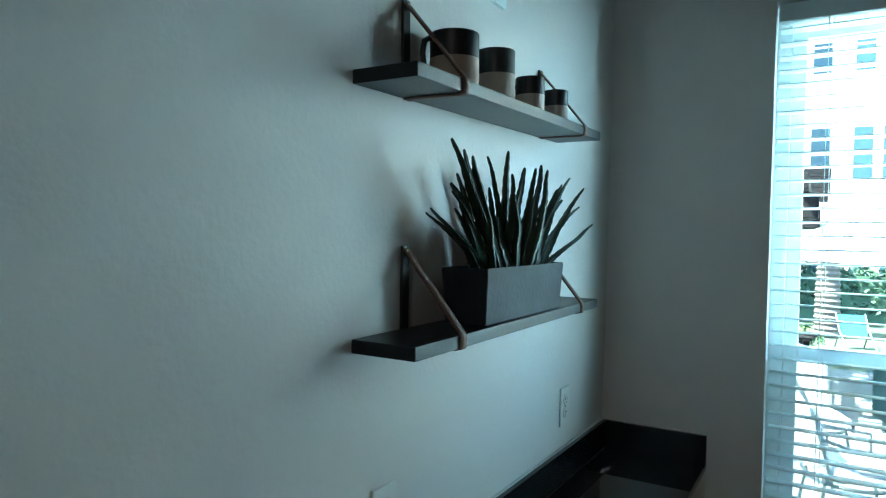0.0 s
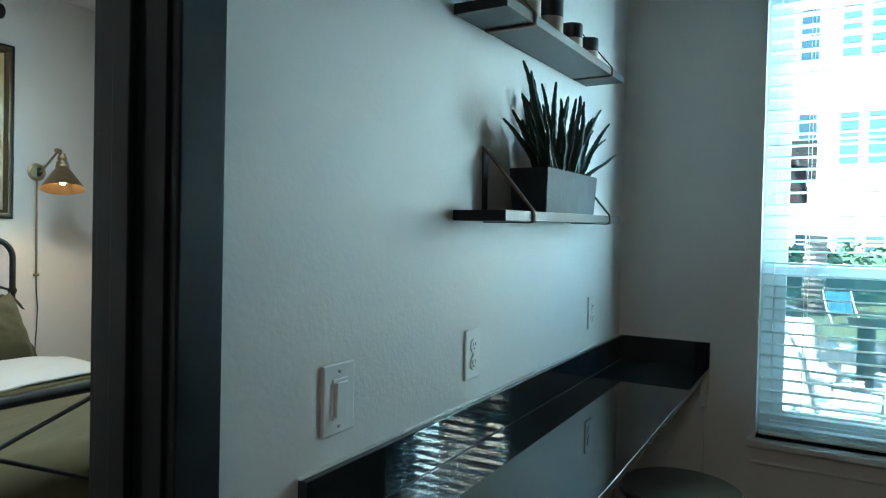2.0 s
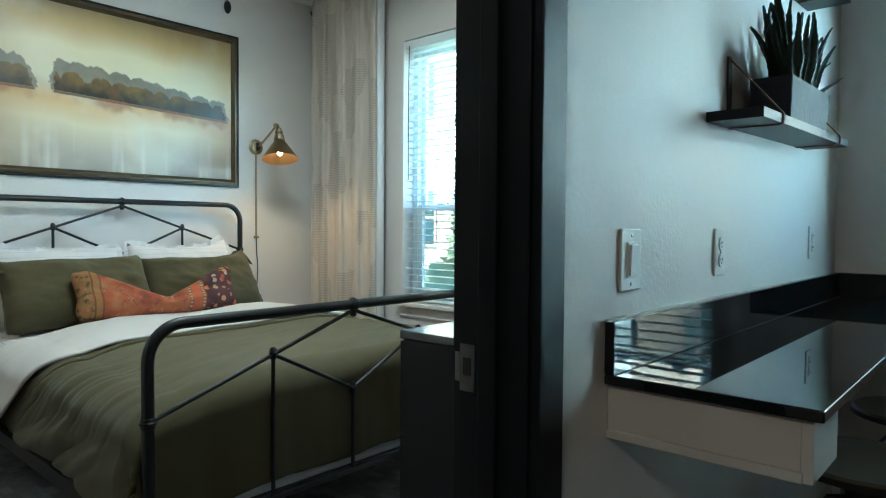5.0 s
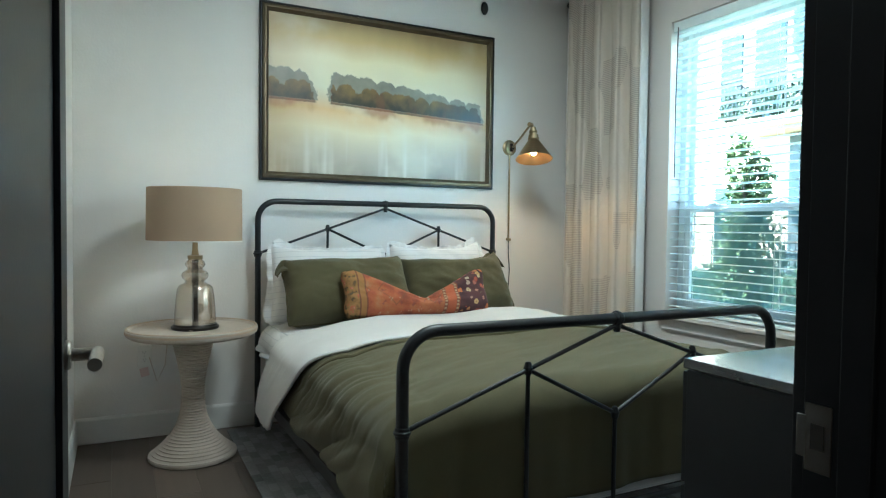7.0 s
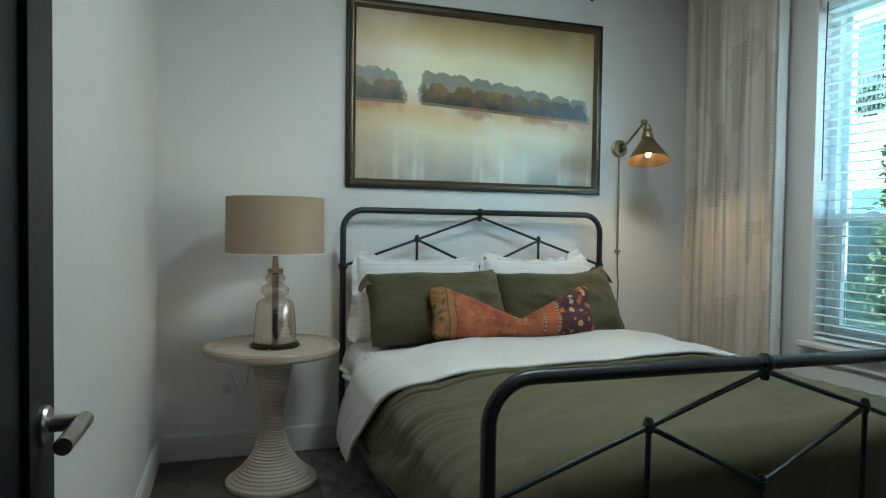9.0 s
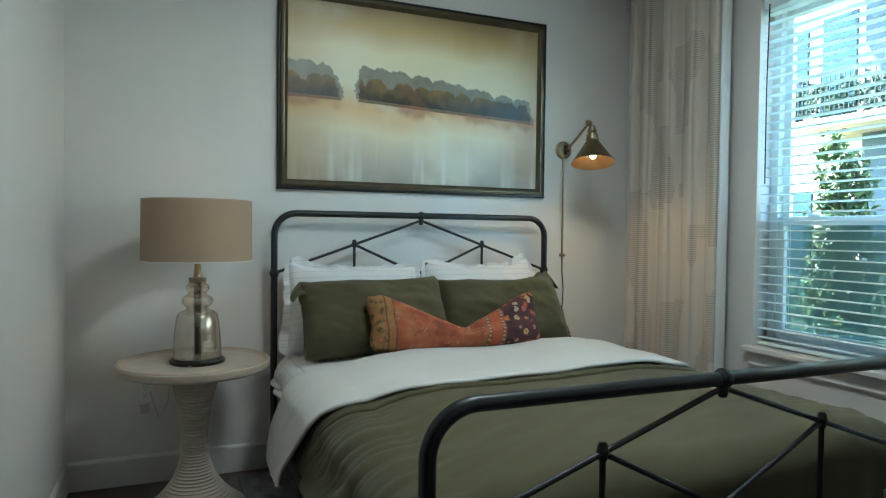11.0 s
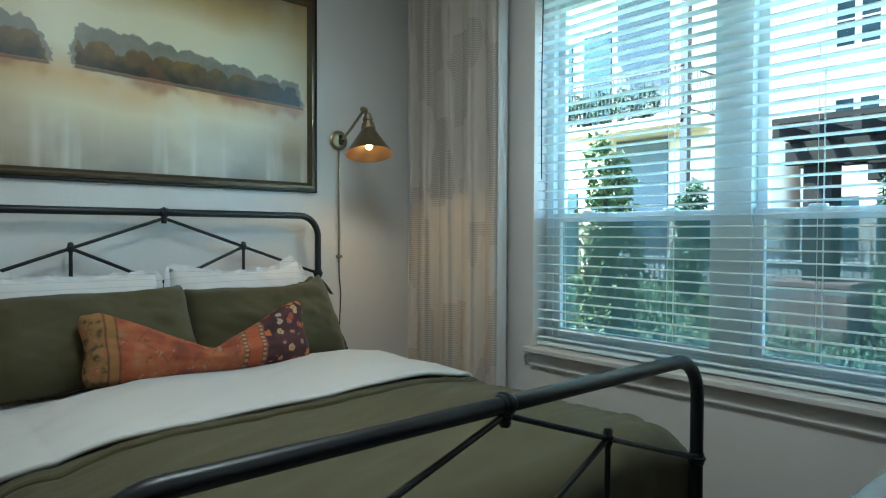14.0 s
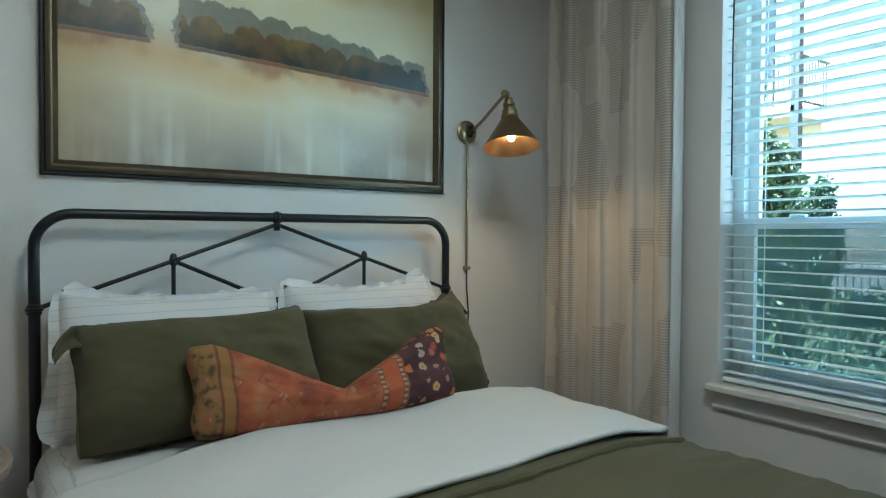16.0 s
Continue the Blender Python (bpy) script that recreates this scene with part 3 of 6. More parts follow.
def trim_run(name, prof, a, b, axis, label):
    return structure(name, profile_strip(bmesh.new(), prof, a, b, axis), TRIM, label, "trim")


def base_prof(face, out):
    s = 1 if out > 0 else -1
    return [(face, 0.004), (face + s * 0.016, 0.004), (face + s * 0.016, 0.125), (face + s * 0.011, 0.134), (face + s * 0.006, 0.142), (face, 0.142)]


WOODLABEL = "white painted baseboard along the wall"
trim_run("baseboard", base_prof(XH, 1), YS, YW, "y", WOODLABEL)
trim_run("baseboard", base_prof(YS, 1), XH + 0.016, XB, "x", WOODLABEL)
trim_run("baseboard", base_prof(YW, -1), XH + 0.016, XB, "x", WOODLABEL)
trim_run("baseboard", base_prof(XB, -1), DY1 + 0.10, YW - 0.016, "y", WOODLABEL)
trim_run("baseboard", base_prof(XS, 1), DY1 + 0.075, YN - 0.016, "y", WOODLABEL)
trim_run("baseboard", base_prof(YN, -1), XS + 0.016, XE, "x", WOODLABEL)

# door frame: jambs, stops and casings, all in one dark paint
frame_ob = thing("door_1", 0, 0, 0, "near-black painted door frame with steel strike plate", "door frame", kind="structure")
for y0, y1, s in ((DY1, DY1 + 0.03, -1), (DY0 - 0.03, DY0, 1)):
    inner = y0 if s < 0 else y1
    part("jamb", box(XB, XS, y0, y1, 0, DZ + 0.03, 0.002), DARKPAINT, frame_ob)
    part("door_stop", box(XB + 0.048, XB + 0.085, min(inner, inner + s * 0.012), max(inner, inner + s * 0.012), 0, DZ, 0.003), DARKPAINT, frame_ob)
    for f0, f1 in ((XS, XS + 0.019), (XB - 0.019, XB)):
        c0, c1 = (inner - s * 0.005, inner - s * 0.078)
        part("casing", box(f0, f1, min(c0, c1), max(c0, c1), 0, DZ + 0.075, 0.004), DARKPAINT, frame_ob)
part("jamb", box(XB, XS, DY0, DY1, DZ, DZ + 0.03, 0.002), DARKPAINT, frame_ob)
for f0, f1 in ((XS, XS + 0.019), (XB - 0.019, XB)):
    part("casing", box(f0, f1, DY0 + 0.005, DY1 - 0.005 + 0.01, DZ + 0.006, DZ + 0.075, 0.004), DARKPAINT, frame_ob)
bm = box(XB + 0.004, XB + 0.036, DY1 - 0.003, DY1, 0.905, 0.985, 0.001)
add_box(bm, XB - 0.006, XB + 0.006, DY1 - 0.004, DY1 - 0.001, 0.92, 0.97, 0.001)
plate = part("strike_plate", bm, STEEL, frame_ob, "satin nickel strike plate")
part("strike_hole", box(XB + 0.012, XB + 0.028, DY1 - 0.0045, DY1 - 0.003, 0.932, 0.962), SLOT, plate)

# the open leaf
leaf = thing("door_2", -0.470, DY0 + 0.004, 0, "dark painted slab door standing open into the bedroom", "door", 179.4, kind="structure")
LW, LT = 0.914, 0.043
# leaf space: x along the leaf from the hinge, y towards the side wall is positive
ST = 0.118
for a, b in ((0.0, ST), (LW - ST, LW)):
    part("stile", box(a, b, -LT, 0, 0.012, DZ - 0.006, 0.002), DARKPAINT, leaf)
for a, b in ((0.012, 0.24), (DZ - 0.13, DZ - 0.006)):
    part("rail", box(ST, LW - ST, -LT, 0, a, b, 0.002), DARKPAINT, leaf)
part("panel", box(ST, LW - ST, -LT + 0.011, -0.011, 0.24, DZ - 0.13), DARKPAINT, leaf)
for side in (-1, 1):
    y0 = -LT if side < 0 else 0.0
    bmr = bmesh.new()
    add_lathe(bmr, [(0, 0), (0.027, 0), (0.027, 0.006), (0.024, 0.010), (0.012, 0.011), (0.0115, 0.052), (0, 0.052)], 32)
    bmesh.ops.transform(bmr, matrix=pose(LW - 0.064, y0, 0.945, 90 if side < 0 else -90), verts=bmr.verts)
    yg = y0 + side * 0.052
    add_tube(bmr, [(LW - 0.050, yg, 0.945), (LW - 0.064, yg, 0.945), (LW - 0.175, yg, 0.945)], 0.0115, 20)
    part("lever_handle", bmr, STEEL, leaf, "satin nickel lever handle")
part("latch_plate", box(LW, LW + 0.0015, -LT + 0.009, -0.009, 0.917, 0.973), STEEL, leaf, "satin nickel latch plate")
for z in (0.25, 1.05, 1.85):
    part("hinge", tube([(-0.004, -LT - 0.004, z - 0.05), (-0.004, -LT - 0.004, z + 0.05)], 0.007, 12), STEEL, leaf, "satin nickel hinge")


def sash_window(name, dims, mull, rail_z, label, face=YW):
    """Two single-hung units or one in an opening, with frames, sashes, panes, stool and apron."""
    x0, x1, z0, z1 = dims
    w = thing(name, x0, face, z0, label, "window", kind="structure")
    W, H = x1 - x0, z1 - z0
    R = rail_z - z0
    ya, yb = 0.095, 0.165  # frame depth within the wall
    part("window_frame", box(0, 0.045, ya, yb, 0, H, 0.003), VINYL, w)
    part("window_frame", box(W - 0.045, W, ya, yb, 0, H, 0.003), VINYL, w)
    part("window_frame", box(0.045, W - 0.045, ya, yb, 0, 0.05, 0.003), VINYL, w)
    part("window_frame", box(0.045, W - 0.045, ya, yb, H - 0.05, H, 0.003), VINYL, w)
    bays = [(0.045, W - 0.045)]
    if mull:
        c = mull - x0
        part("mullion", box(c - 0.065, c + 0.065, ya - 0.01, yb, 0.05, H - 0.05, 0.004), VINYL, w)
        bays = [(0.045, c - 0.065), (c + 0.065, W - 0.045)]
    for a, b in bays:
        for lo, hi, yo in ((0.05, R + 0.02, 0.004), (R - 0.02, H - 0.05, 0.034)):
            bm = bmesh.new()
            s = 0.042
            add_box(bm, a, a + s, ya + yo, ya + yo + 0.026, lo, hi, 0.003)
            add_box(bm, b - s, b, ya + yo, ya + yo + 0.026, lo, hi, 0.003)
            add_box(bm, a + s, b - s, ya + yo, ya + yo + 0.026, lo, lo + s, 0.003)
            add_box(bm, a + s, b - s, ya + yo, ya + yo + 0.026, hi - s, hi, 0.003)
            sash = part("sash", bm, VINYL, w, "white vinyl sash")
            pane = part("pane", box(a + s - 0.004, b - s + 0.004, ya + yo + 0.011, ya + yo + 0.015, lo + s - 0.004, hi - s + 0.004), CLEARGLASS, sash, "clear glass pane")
            pane.visible_shadow = False
        bm = bmesh.new()
        add_grid(bm, 1, 1, lambda u, v: (a + (b - a) * u, ya + 0.062, 0.05 + (R - 0.05) * v))
        part("insect_screen", bm, MESHSCREEN, w, "fine insect screen with a teal haze in its colour")
        for t in (0.25, 0.75):
            xm = a + (b - a) * t
            part("sash_lock", box(xm - 0.03, xm + 0.03, ya - 0.012, ya + 0.016, R + 0.02, R + 0.032, 0.004), VINYL, w)
    bm = box(-0.028, W + 0.028, -0.055, 0.0, -0.026, 0.0, 0.006, 3)
    add_box(bm, 0.0, W, 0.0, ya, -0.02, 0.0)
    part("window_sill", bm, TRIM, w, "white painted wooden stool")
    bm = profile_strip(bmesh.new(), [(-0.004, -0.098), (-0.016, -0.098), (-0.019, -0.090), (-0.012, -0.080), (-0.012, -0.040), (-0.018, -0.030), (-0.018, -0.026), (0.0, -0.026), (0.0, -0.098)], -0.010, W + 0.010, "x")
    part("apron", bm, TRIM, w, "moulded apron board under the stool")
    return w


sash_window("window_1", BW, -1.915, 1.315, "white vinyl double single-hung bedroom window with wooden sill")
sash_window("window_2", NW, None, 1.300, "narrow white vinyl single-hung window over the patio", YN)


def blind(dims, label, slats, wand, face=YW):
    x0, x1, z0, z1 = dims
    a, b = 0.008, x1 - x0 - 0.008
    bl = thing("window_blind", x0, face, z0, label, "blind")
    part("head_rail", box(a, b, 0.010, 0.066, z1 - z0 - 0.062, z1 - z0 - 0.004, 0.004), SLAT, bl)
    top, low = z1 - z0 - 0.085, 0.045
    step = (top - low) / (slats - 1)

    def slat_f(u, v):
        d = v - 0.5
        return (a + 0.004 + (b - a - 0.008) * u, d * 0.050, 0.0030 - 0.012 * d * d)

    bm = bmesh.new()
    add_grid(bm, 1, 6, slat_f)
    r = bmesh.ops.extrude_face_region(bm, geom=bm.faces[:])
    bmesh.ops.translate(bm, vec=(0, 0, -0.0030), verts=[v for v in r["geom"] if isinstance(v, bmesh.types.BMVert)])
    bmesh.ops.recalc_face_normals(bm, faces=bm.faces)
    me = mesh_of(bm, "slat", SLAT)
    rng = random.Random(slats)
    for i in range(slats):
        s = new("slat", me)
        s.parent = bl
        s.matrix_basis = pose(0, 0.040, low + step * i, -2.5 + rng.uniform(-0.8, 0.8), rng.uniform(-0.05, 0.05), 0)
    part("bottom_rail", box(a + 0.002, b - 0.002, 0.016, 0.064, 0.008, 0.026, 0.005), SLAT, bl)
    n = 4 if b > 1.7 else 2
    for i in range(n):
        xc = a + 0.14 + (b - a - 0.28) * i / (n - 1)
        for y in (0.0135, 0.0665):
            part("ladder_cord", tube([(xc, y, 0.02), (xc, y, z1 - z0 - 0.05)], 0.0011, 6), SLAT, bl)
        part("lift_cord", tube([(xc + 0.012, 0.040, 0.02), (xc + 0.012, 0.040, z1 - z0 - 0.05)], 0.0010, 6), SLAT, bl)
    if wand:
        part("tilt_wand", tube([(0.045, 0.004, wand - z0), (0.043, 0.003, (wand + z1) / 2 - z0), (0.045, 0.008, z1 - z0 - 0.04)], 0.0030, 8), DARKGLASSY, bl, "slim dark tilt wand")
    return bl


blind(BW, "white slatted blind lowered over the bedroom window, slats open", 37, 1.50)
blind(NW, "white slatted blind lowered over the desk window, slats open", 38, 0, YN)

bm = bmesh.new()
add_box(bm, XH - 0.15, XE + 0.15, YL - 0.15, YO, -0.2, -0.006)
floor = structure("floor", bm, MORTAR, "dark wood plank floor through both rooms", "floor")

# ---- bedroom ----
XHB, XFB, YB0, YB1 = -3.795, -1.660, 0.445, 2.025
YM = (YB0 + YB1) / 2

bed = thing("bed_frame", (XHB + XFB) / 2, YM, 0, "black metal bed frame with arched head and foot rails", "bed frame")
BX = (XHB + XFB) / 2


def bed_end(x, top, joint, mid, low_z, foot):
    """One end of the frame: an arched tube, a peak of thin bars with a diamond in it, uprights, bottom rail."""
    h = (YB1 - YB0) / 2
    r = 0.017 if not foot else 0.0185
    X = x - BX
    pts = [(X, -h, 0.0), (X, -h, joint), (X, -h, top - 0.11)]
    pts += [(X, -h + 0.11 - 0.11 * math.cos(radians(a)), top - 0.11 + 0.11 * math.sin(radians(a))) for a in range(10, 91, 10)]
    pts += [(X, -p[1], p[2]) for p in pts[::-1]]
    part("foot_arch" if foot else "head_arch", tube(pts, r, 16), BLACKMETAL, bed)
    s = 0.0075
    c = h * (0.455 if foot else 0.475)
    q = mid + (joint - mid) * c / h
    bars = [((-h, joint), (0, mid)), ((h, joint), (0, mid)), ((-c, q), (0, low_z)), ((c, q), (0, low_z)), ((-c, q), (-c, 0.24)), ((c, q), (c, 0.24)), ((0, low_z), (0, 0.24))]
    for (ya, za), (yb, zb) in bars:
        part("bar", tube([(X, ya, za), (X, yb, zb)], s, 10), BLACKMETAL, bed)
    part("bottom_rail", tube([(X, -h, 0.24), (X, h, 0.24)], 0.012, 12), BLACKMETAL, bed)

    def knuckle(y, z, rr, upright=True):
        prof = [(0, -0.020), (rr * 0.8, -0.020), (rr, -0.013), (rr, -0.006), (rr * 1.18, -0.003), (rr * 1.18, 0.004), (rr, 0.007), (rr * 0.95, 0.015), (rr * 0.6, 0.022), (0, 0.024)]
        b2 = lathe(prof, 18)
        bmesh.ops.transform(b2, matrix=pose(X, y, z, 0 if upright else 90), verts=b2.verts)
        part("knuckle", b2, BLACKMETAL, bed)

    for y in (-h, h):
        knuckle(y, joint, 0.022)
    for y in (-c, c):
        knuckle(y, q + 0.003, 0.0125)
    knuckle(0, low_z, 0.0125)
    knuckle(0, mid - 0.004, 0.013)
    knuckle(0, top, r * 1.22, False)


bed_end(XHB, 1.326, 1.021, 1.300, 0.998, False)
bed_end(XFB, 0.884, 0.595, 0.862, 0.560, True)
for y in (-(YB1 - YB0) / 2 + 0.01, (YB1 - YB0) / 2 - 0.01):
    part("side_rail", box(XHB - BX, XFB - BX, y - 0.014, y + 0.014, 0.19, 0.25, 0.004), BLACKMETAL, bed)
for i in range(9):
    x = XHB + 0.2 + i * 0.22 - BX
    part("cross_slat", box(x, x + 0.05, -(YB1 - YB0) / 2 + 0.02, (YB1 - YB0) / 2 - 0.02, 0.20, 0.225), BLACKMETAL, bed)
part("middle_leg", tube([(0, 0, 0), (0, 0, 0.2)], 0.018, 12), BLACKMETAL, bed)

mattress = tagged(part("mattress", box(XHB + 0.03, XFB - 0.05, YB0 + 0.03, YB1 - 0.03, 0.226, 0.615, 0.05, 4), STRIPED), "mattress in a white pin-striped fitted sheet on the bed frame", "mattress")


def cover(name, xa, xb, label, material, top, drop_l, drop_r, foot, puff, seed, nx=90, ny=150, out=0.075, t=0.012, shear=(0.0, 0.0), pleat=1.0, swell=0.0, swell_far=0.0):
    """Bedding laid over the mattress: a flat top, soft shoulders, sides hanging down, folds running down the sides."""
    half = (YB1 - YB0) / 2 - 0.01
    zt = top

    def f(u, v):
        s = (v - 0.5) * 2
        x = xa + (xb - xa) * u
        x0 = x
        side = -1 if s < 0 else 1
        a = abs(s)
        drop = (drop_l if side < 0 else drop_r)
        drop *= 1 + 0.10 * nz(x * 2.3, side * 4.0, seed) + 0.035 * nz(x * 8.0, side * 9.0, seed)
        drop *= 1 + 0.12 * swell * u * u
        over = out * (1 + swell * (0.9 * u * u - 0.6))
        flat, round_ = 0.60, 0.76
        if a < flat:
            y, z = a / flat * (half - 0.13), zt
        elif a < round_:
            k = (a - flat) / (round_ - flat) * math.pi / 2
            y, z = half - 0.13 + (0.13 + over * 0.55) * math.sin(k), zt - 0.13 * (1 - math.cos(k))
        else:
            k = (a - round_) / (1 - round_)
            y, z = half + over * 0.55 + over * 0.45 * math.sin(k * 2.2), zt - 0.13 - (drop - 0.13) * k
            w = min(1.0, k * 1.6)
            fold = nz(x * 5.0 + 1.4 * k, seed, side) + 0.6 * nz(x * 12.0 + 2.2 * k, seed + 5, side)
            y += w * 0.034 * fold * pleat
        if a > flat:
            x -= (shear[0] + (shear[1] - shear[0]) * u) * ((a - flat) / (1 - flat)) ** 1.3
        crown = 1 - (min(a, flat) / flat) ** 4
        z += puff * crown * (0.75 + 0.35 * nz(x * 2.1, s * 1.7, seed))
        wr = nz(x * 3.2 + s * 2.6, s * 1.3 - x * 1.2, seed + 2)
        z += (0.013 * wr + 0.006 * nz(x * 9 + s * 5, s * 3, seed + 3) + 0.0025 * nz(x * 22 + s * 9, s * 6, seed + 6)) * (a < round_)
        # the window side lies fuller
        if swell_far and side > 0:
            rise = min(1.0, a / flat) ** 1.5 * (1 - max(0.0, (a - round_) / (1 - round_)))
            z += swell_far * rise
            y += swell_far * min(1.0, a / flat)
        # gathers running down the shoulders, strongest at the head end
        tight = math.exp(-((a - 0.72) / 0.17) ** 2) * max(0.0, 1 - 0.75 * u) * pleat
        crease = abs(nz(x0 * 11 + 1.2 * a, s * 1.6, seed + 9)) + 0.5 * abs(nz(x0 * 23, s * 2.4, seed + 12))
        lean = min(1.0, max(0.0, (a - flat) / (round_ - flat)))
        y += 0.026 * tight * (crease - 0.3) * lean
        z += 0.020 * tight * (crease - 0.3) * (1 - 0.6 * lean)
        if foot and u > foot:
            k = (u - foot) / (1 - foot)
            L = (xb - xa) * (1 - foot)
            ang = min(k * 2.6, 1.0) * math.pi / 2
            xf = xa + (xb - xa) * foot
            x = xf + 0.09 * math.sin(ang)
            fall = 0.09 * (1 - math.cos(ang)) + max(0.0, k - 0.385) / 0.615 * max(0.0, L - 0.10)
            z -= fall
            x += 0.020 * nz(s * 6.0, 3.0, seed) * min(1, k * 1.5) + 0.012 * nz(s * 14.0, 7.0, seed) * k
        return (x, YM + side * y, max(z, 0.06))

    bm = bmesh.new()
    add_grid(bm, nx, ny, f)
    bmesh.ops.recalc_face_normals(bm, faces=bm.faces)
    ob = part(name, bm, material, None, "", True, 80)
    return thick(ob, t, 1.0), f


cov, duvet_f = cover("duvet", -2.68, -1.38, "", GREEN, 0.632, 0.33, 0.36, 0.692, 0.060, 3.0, 130, 180, shear=(0.50, 0.0), pleat=1.35, swell=1.0, swell_far=0.040)
tagged(cov, "olive green cotton duvet draped over the bed with soft folds", "duvet")
roll = [Vector(duvet_f(0.130 + 0.006 * nz(i * 0.21, 3, 1), 0.13 + 0.74 * i / 120)) + Vector((0, 0, 0.014)) for i in range(121)]
part("folded_edge", tube(roll, [0.013 * (1 + 0.5 * nz(i * 0.17, 9, 2)) for i in range(121)], 10), GREEN, cov)
cov, _ = cover("turned_down_sheet", -3.16, -2.565, "", WHITECLOTH, 0.652, 0.45, 0.40, 0, 0.056, 8.0, 70, 170, 0.090, 0.014, (0.22, 0.52), 0.35, swell_far=0.040)
tagged(cov, "smooth white cotton sheet turned down over the duvet", "bed sheet")
cov, _ = cover("fitted_sheet", -3.74, -3.10, "", STRIPED, 0.628, 0.16, 0.16, 0, 0.010, 5.0, 50, 110, 0.03, 0.004)
tagged(cov, "white pin-striped bed sheet at the head end", "bed sheet")


def pillow_mesh(w, h, d, seed, flange=0.0, dip=0.0, ears=0.0, peaks=(0.0, 0.0), ruffle=1.0, nu=56, nv=40):
    """A stuffed cushion, upright in its own x and z, with seam edges, pulled corners and creases."""
    bm = bmesh.new()
    front, back = [], []
    for sgn, store in ((1, front), (-1, back)):
        for i in range(nu + 1):
            row = []
            for j in range(nv + 1):
                u, v = i / nu * 2 - 1, j / nv * 2 - 1
                e = max(0.0, 1 - abs(u) ** 3.4) ** 0.46 * max(0.0, 1 - abs(v) ** 3.0) ** 0.46
                rc = 0.20 if dip else 0.085
                cu, cv = u * math.sqrt(1 - rc * v ** 4), v * math.sqrt(1 - rc * u ** 4)
                edge = max(abs(u), abs(v))
                pin = 1 - 0.06 * (1 - abs(v) ** 2) * abs(u) ** 4
                pin2 = 1 - 0.07 * (1 - abs(u) ** 2) * abs(v) ** 4
                x, z = cu * w / 2 * pin, cv * h / 2 * pin2
                if dip:
                    z -= dip * (max(0.0, 1 - math.sqrt(((u - 0.03) / 0.88) ** 2 + 0.0003)) ** 1.0) * ((v + 1) / 2) ** 1.3
                    x *= 1 - 0.05 * (1 - abs(v) ** 2) * abs(u)
                if ears:
                    z += ears * abs(u) ** 6 * max(0.0, v) ** 3
                z += (peaks[0] * max(0.0, -u) ** 4 + peaks[1] * max(0.0, u) ** 4) * ((v + 1) / 2) ** 2
                x += (peaks[1] * max(0.0, u) - peaks[0] * max(0.0, -u)) * (1 - v) * 0.35
                z -= 0.012 * max(0.0, v) ** 2 * (1 - u * u) * (0.6 + 0.8 * nz(u * 2.5, seed, 8))
                wrk = 0.22 * nz(u * 1.8, v * 1.8, seed) + 0.07 * nz(u * 5 + 2 * v, v * 4, seed + 4) + 0.03 * nz(u * 14 - 6 * v, v * 11, seed + 6)
                y = sgn * d / 2 * e * (1 + wrk)
                if dip:
                    y *= 1 - 0.38 * math.exp(-((u - 0.03) / 0.13) ** 2) * ((v + 1) / 2) ** 1.5
                y += 0.012 * nz(u * 3, v * 3, seed + 9) * edge ** 3
                if sgn < 0 and edge > 0.999:
                    row.append(front[i][j])
                else:
                    row.append(bm.verts.new((x, -y if sgn > 0 else -y, z)))
            store.append(row)
        for i in range(nu):
            for j in range(nv):
                q = [store[i][j], store[i + 1][j], store[i + 1][j + 1], store[i][j + 1]]
                if len(set(q)) == 4:
                    bm.faces.new(q if sgn > 0 else q[::-1])
    if flange:
        rim = [front[i][0] for i in range(nu)] + [front[nu][j] for j in range(nv)] + [front[i][nv] for i in range(nu, 0, -1)] + [front[0][j] for j in range(nv, 0, -1)]
        outer = []
        for n, v in enumerate(rim):
            c = v.co
            k = max(abs(c.x) / (w / 2), abs(c.z) / (h / 2), 0.01)
            both = (abs(c.x) / (w / 2)) ** 8 * (abs(c.z) / (h / 2)) ** 8
            fl = flange * (1 - 0.8 * both)
            ox = c.x + fl * (1 if c.x > 0 else -1) * (abs(c.x) / (w / 2)) ** 10
            oz = c.z + fl * (1 if c.z > 0 else -1) * (abs(c.z) / (h / 2)) ** 8
            outer.append(bm.verts.new((ox, c.y + ruffle * (0.020 * nz(n * 0.19, seed, 2) + 0.010 * nz(n * 0.7, seed, 4)), oz + ruffle * 0.008 * nz(n * 0.45, 3, seed))))
        for n in range(len(rim)):
            bm.faces.new((rim[n], rim[(n + 1) % len(rim)], outer[(n + 1) % len(rim)], outer[n]))
    bmesh.ops.recalc_face_normals(bm, faces=bm.faces)
    return bm


def pillow(name, x, y, z, lean, turn, w, h, d, seed, material, label, flange=0.0, dip=0.0, ears=0.0, roll=0.0, peaks=(0.0, 0.0), ruffle=1.0):
    """Stands on its lower edge at x, y, z, its front towards the foot of the bed, leaning back."""
    ob = tagged(part(name, pillow_mesh(w, h, d, seed, flange, dip, ears, peaks, ruffle), material, None, "", True, 70), label, "pillow")
    ob.matrix_basis = pose(x, y, z) @ pose(0, 0, 0, 0, 0, 90 + turn) @ pose(0, 0, 0, -lean, 0, 0) @ pose(0, 0, h / 2, 0, roll, 0)
    return ob


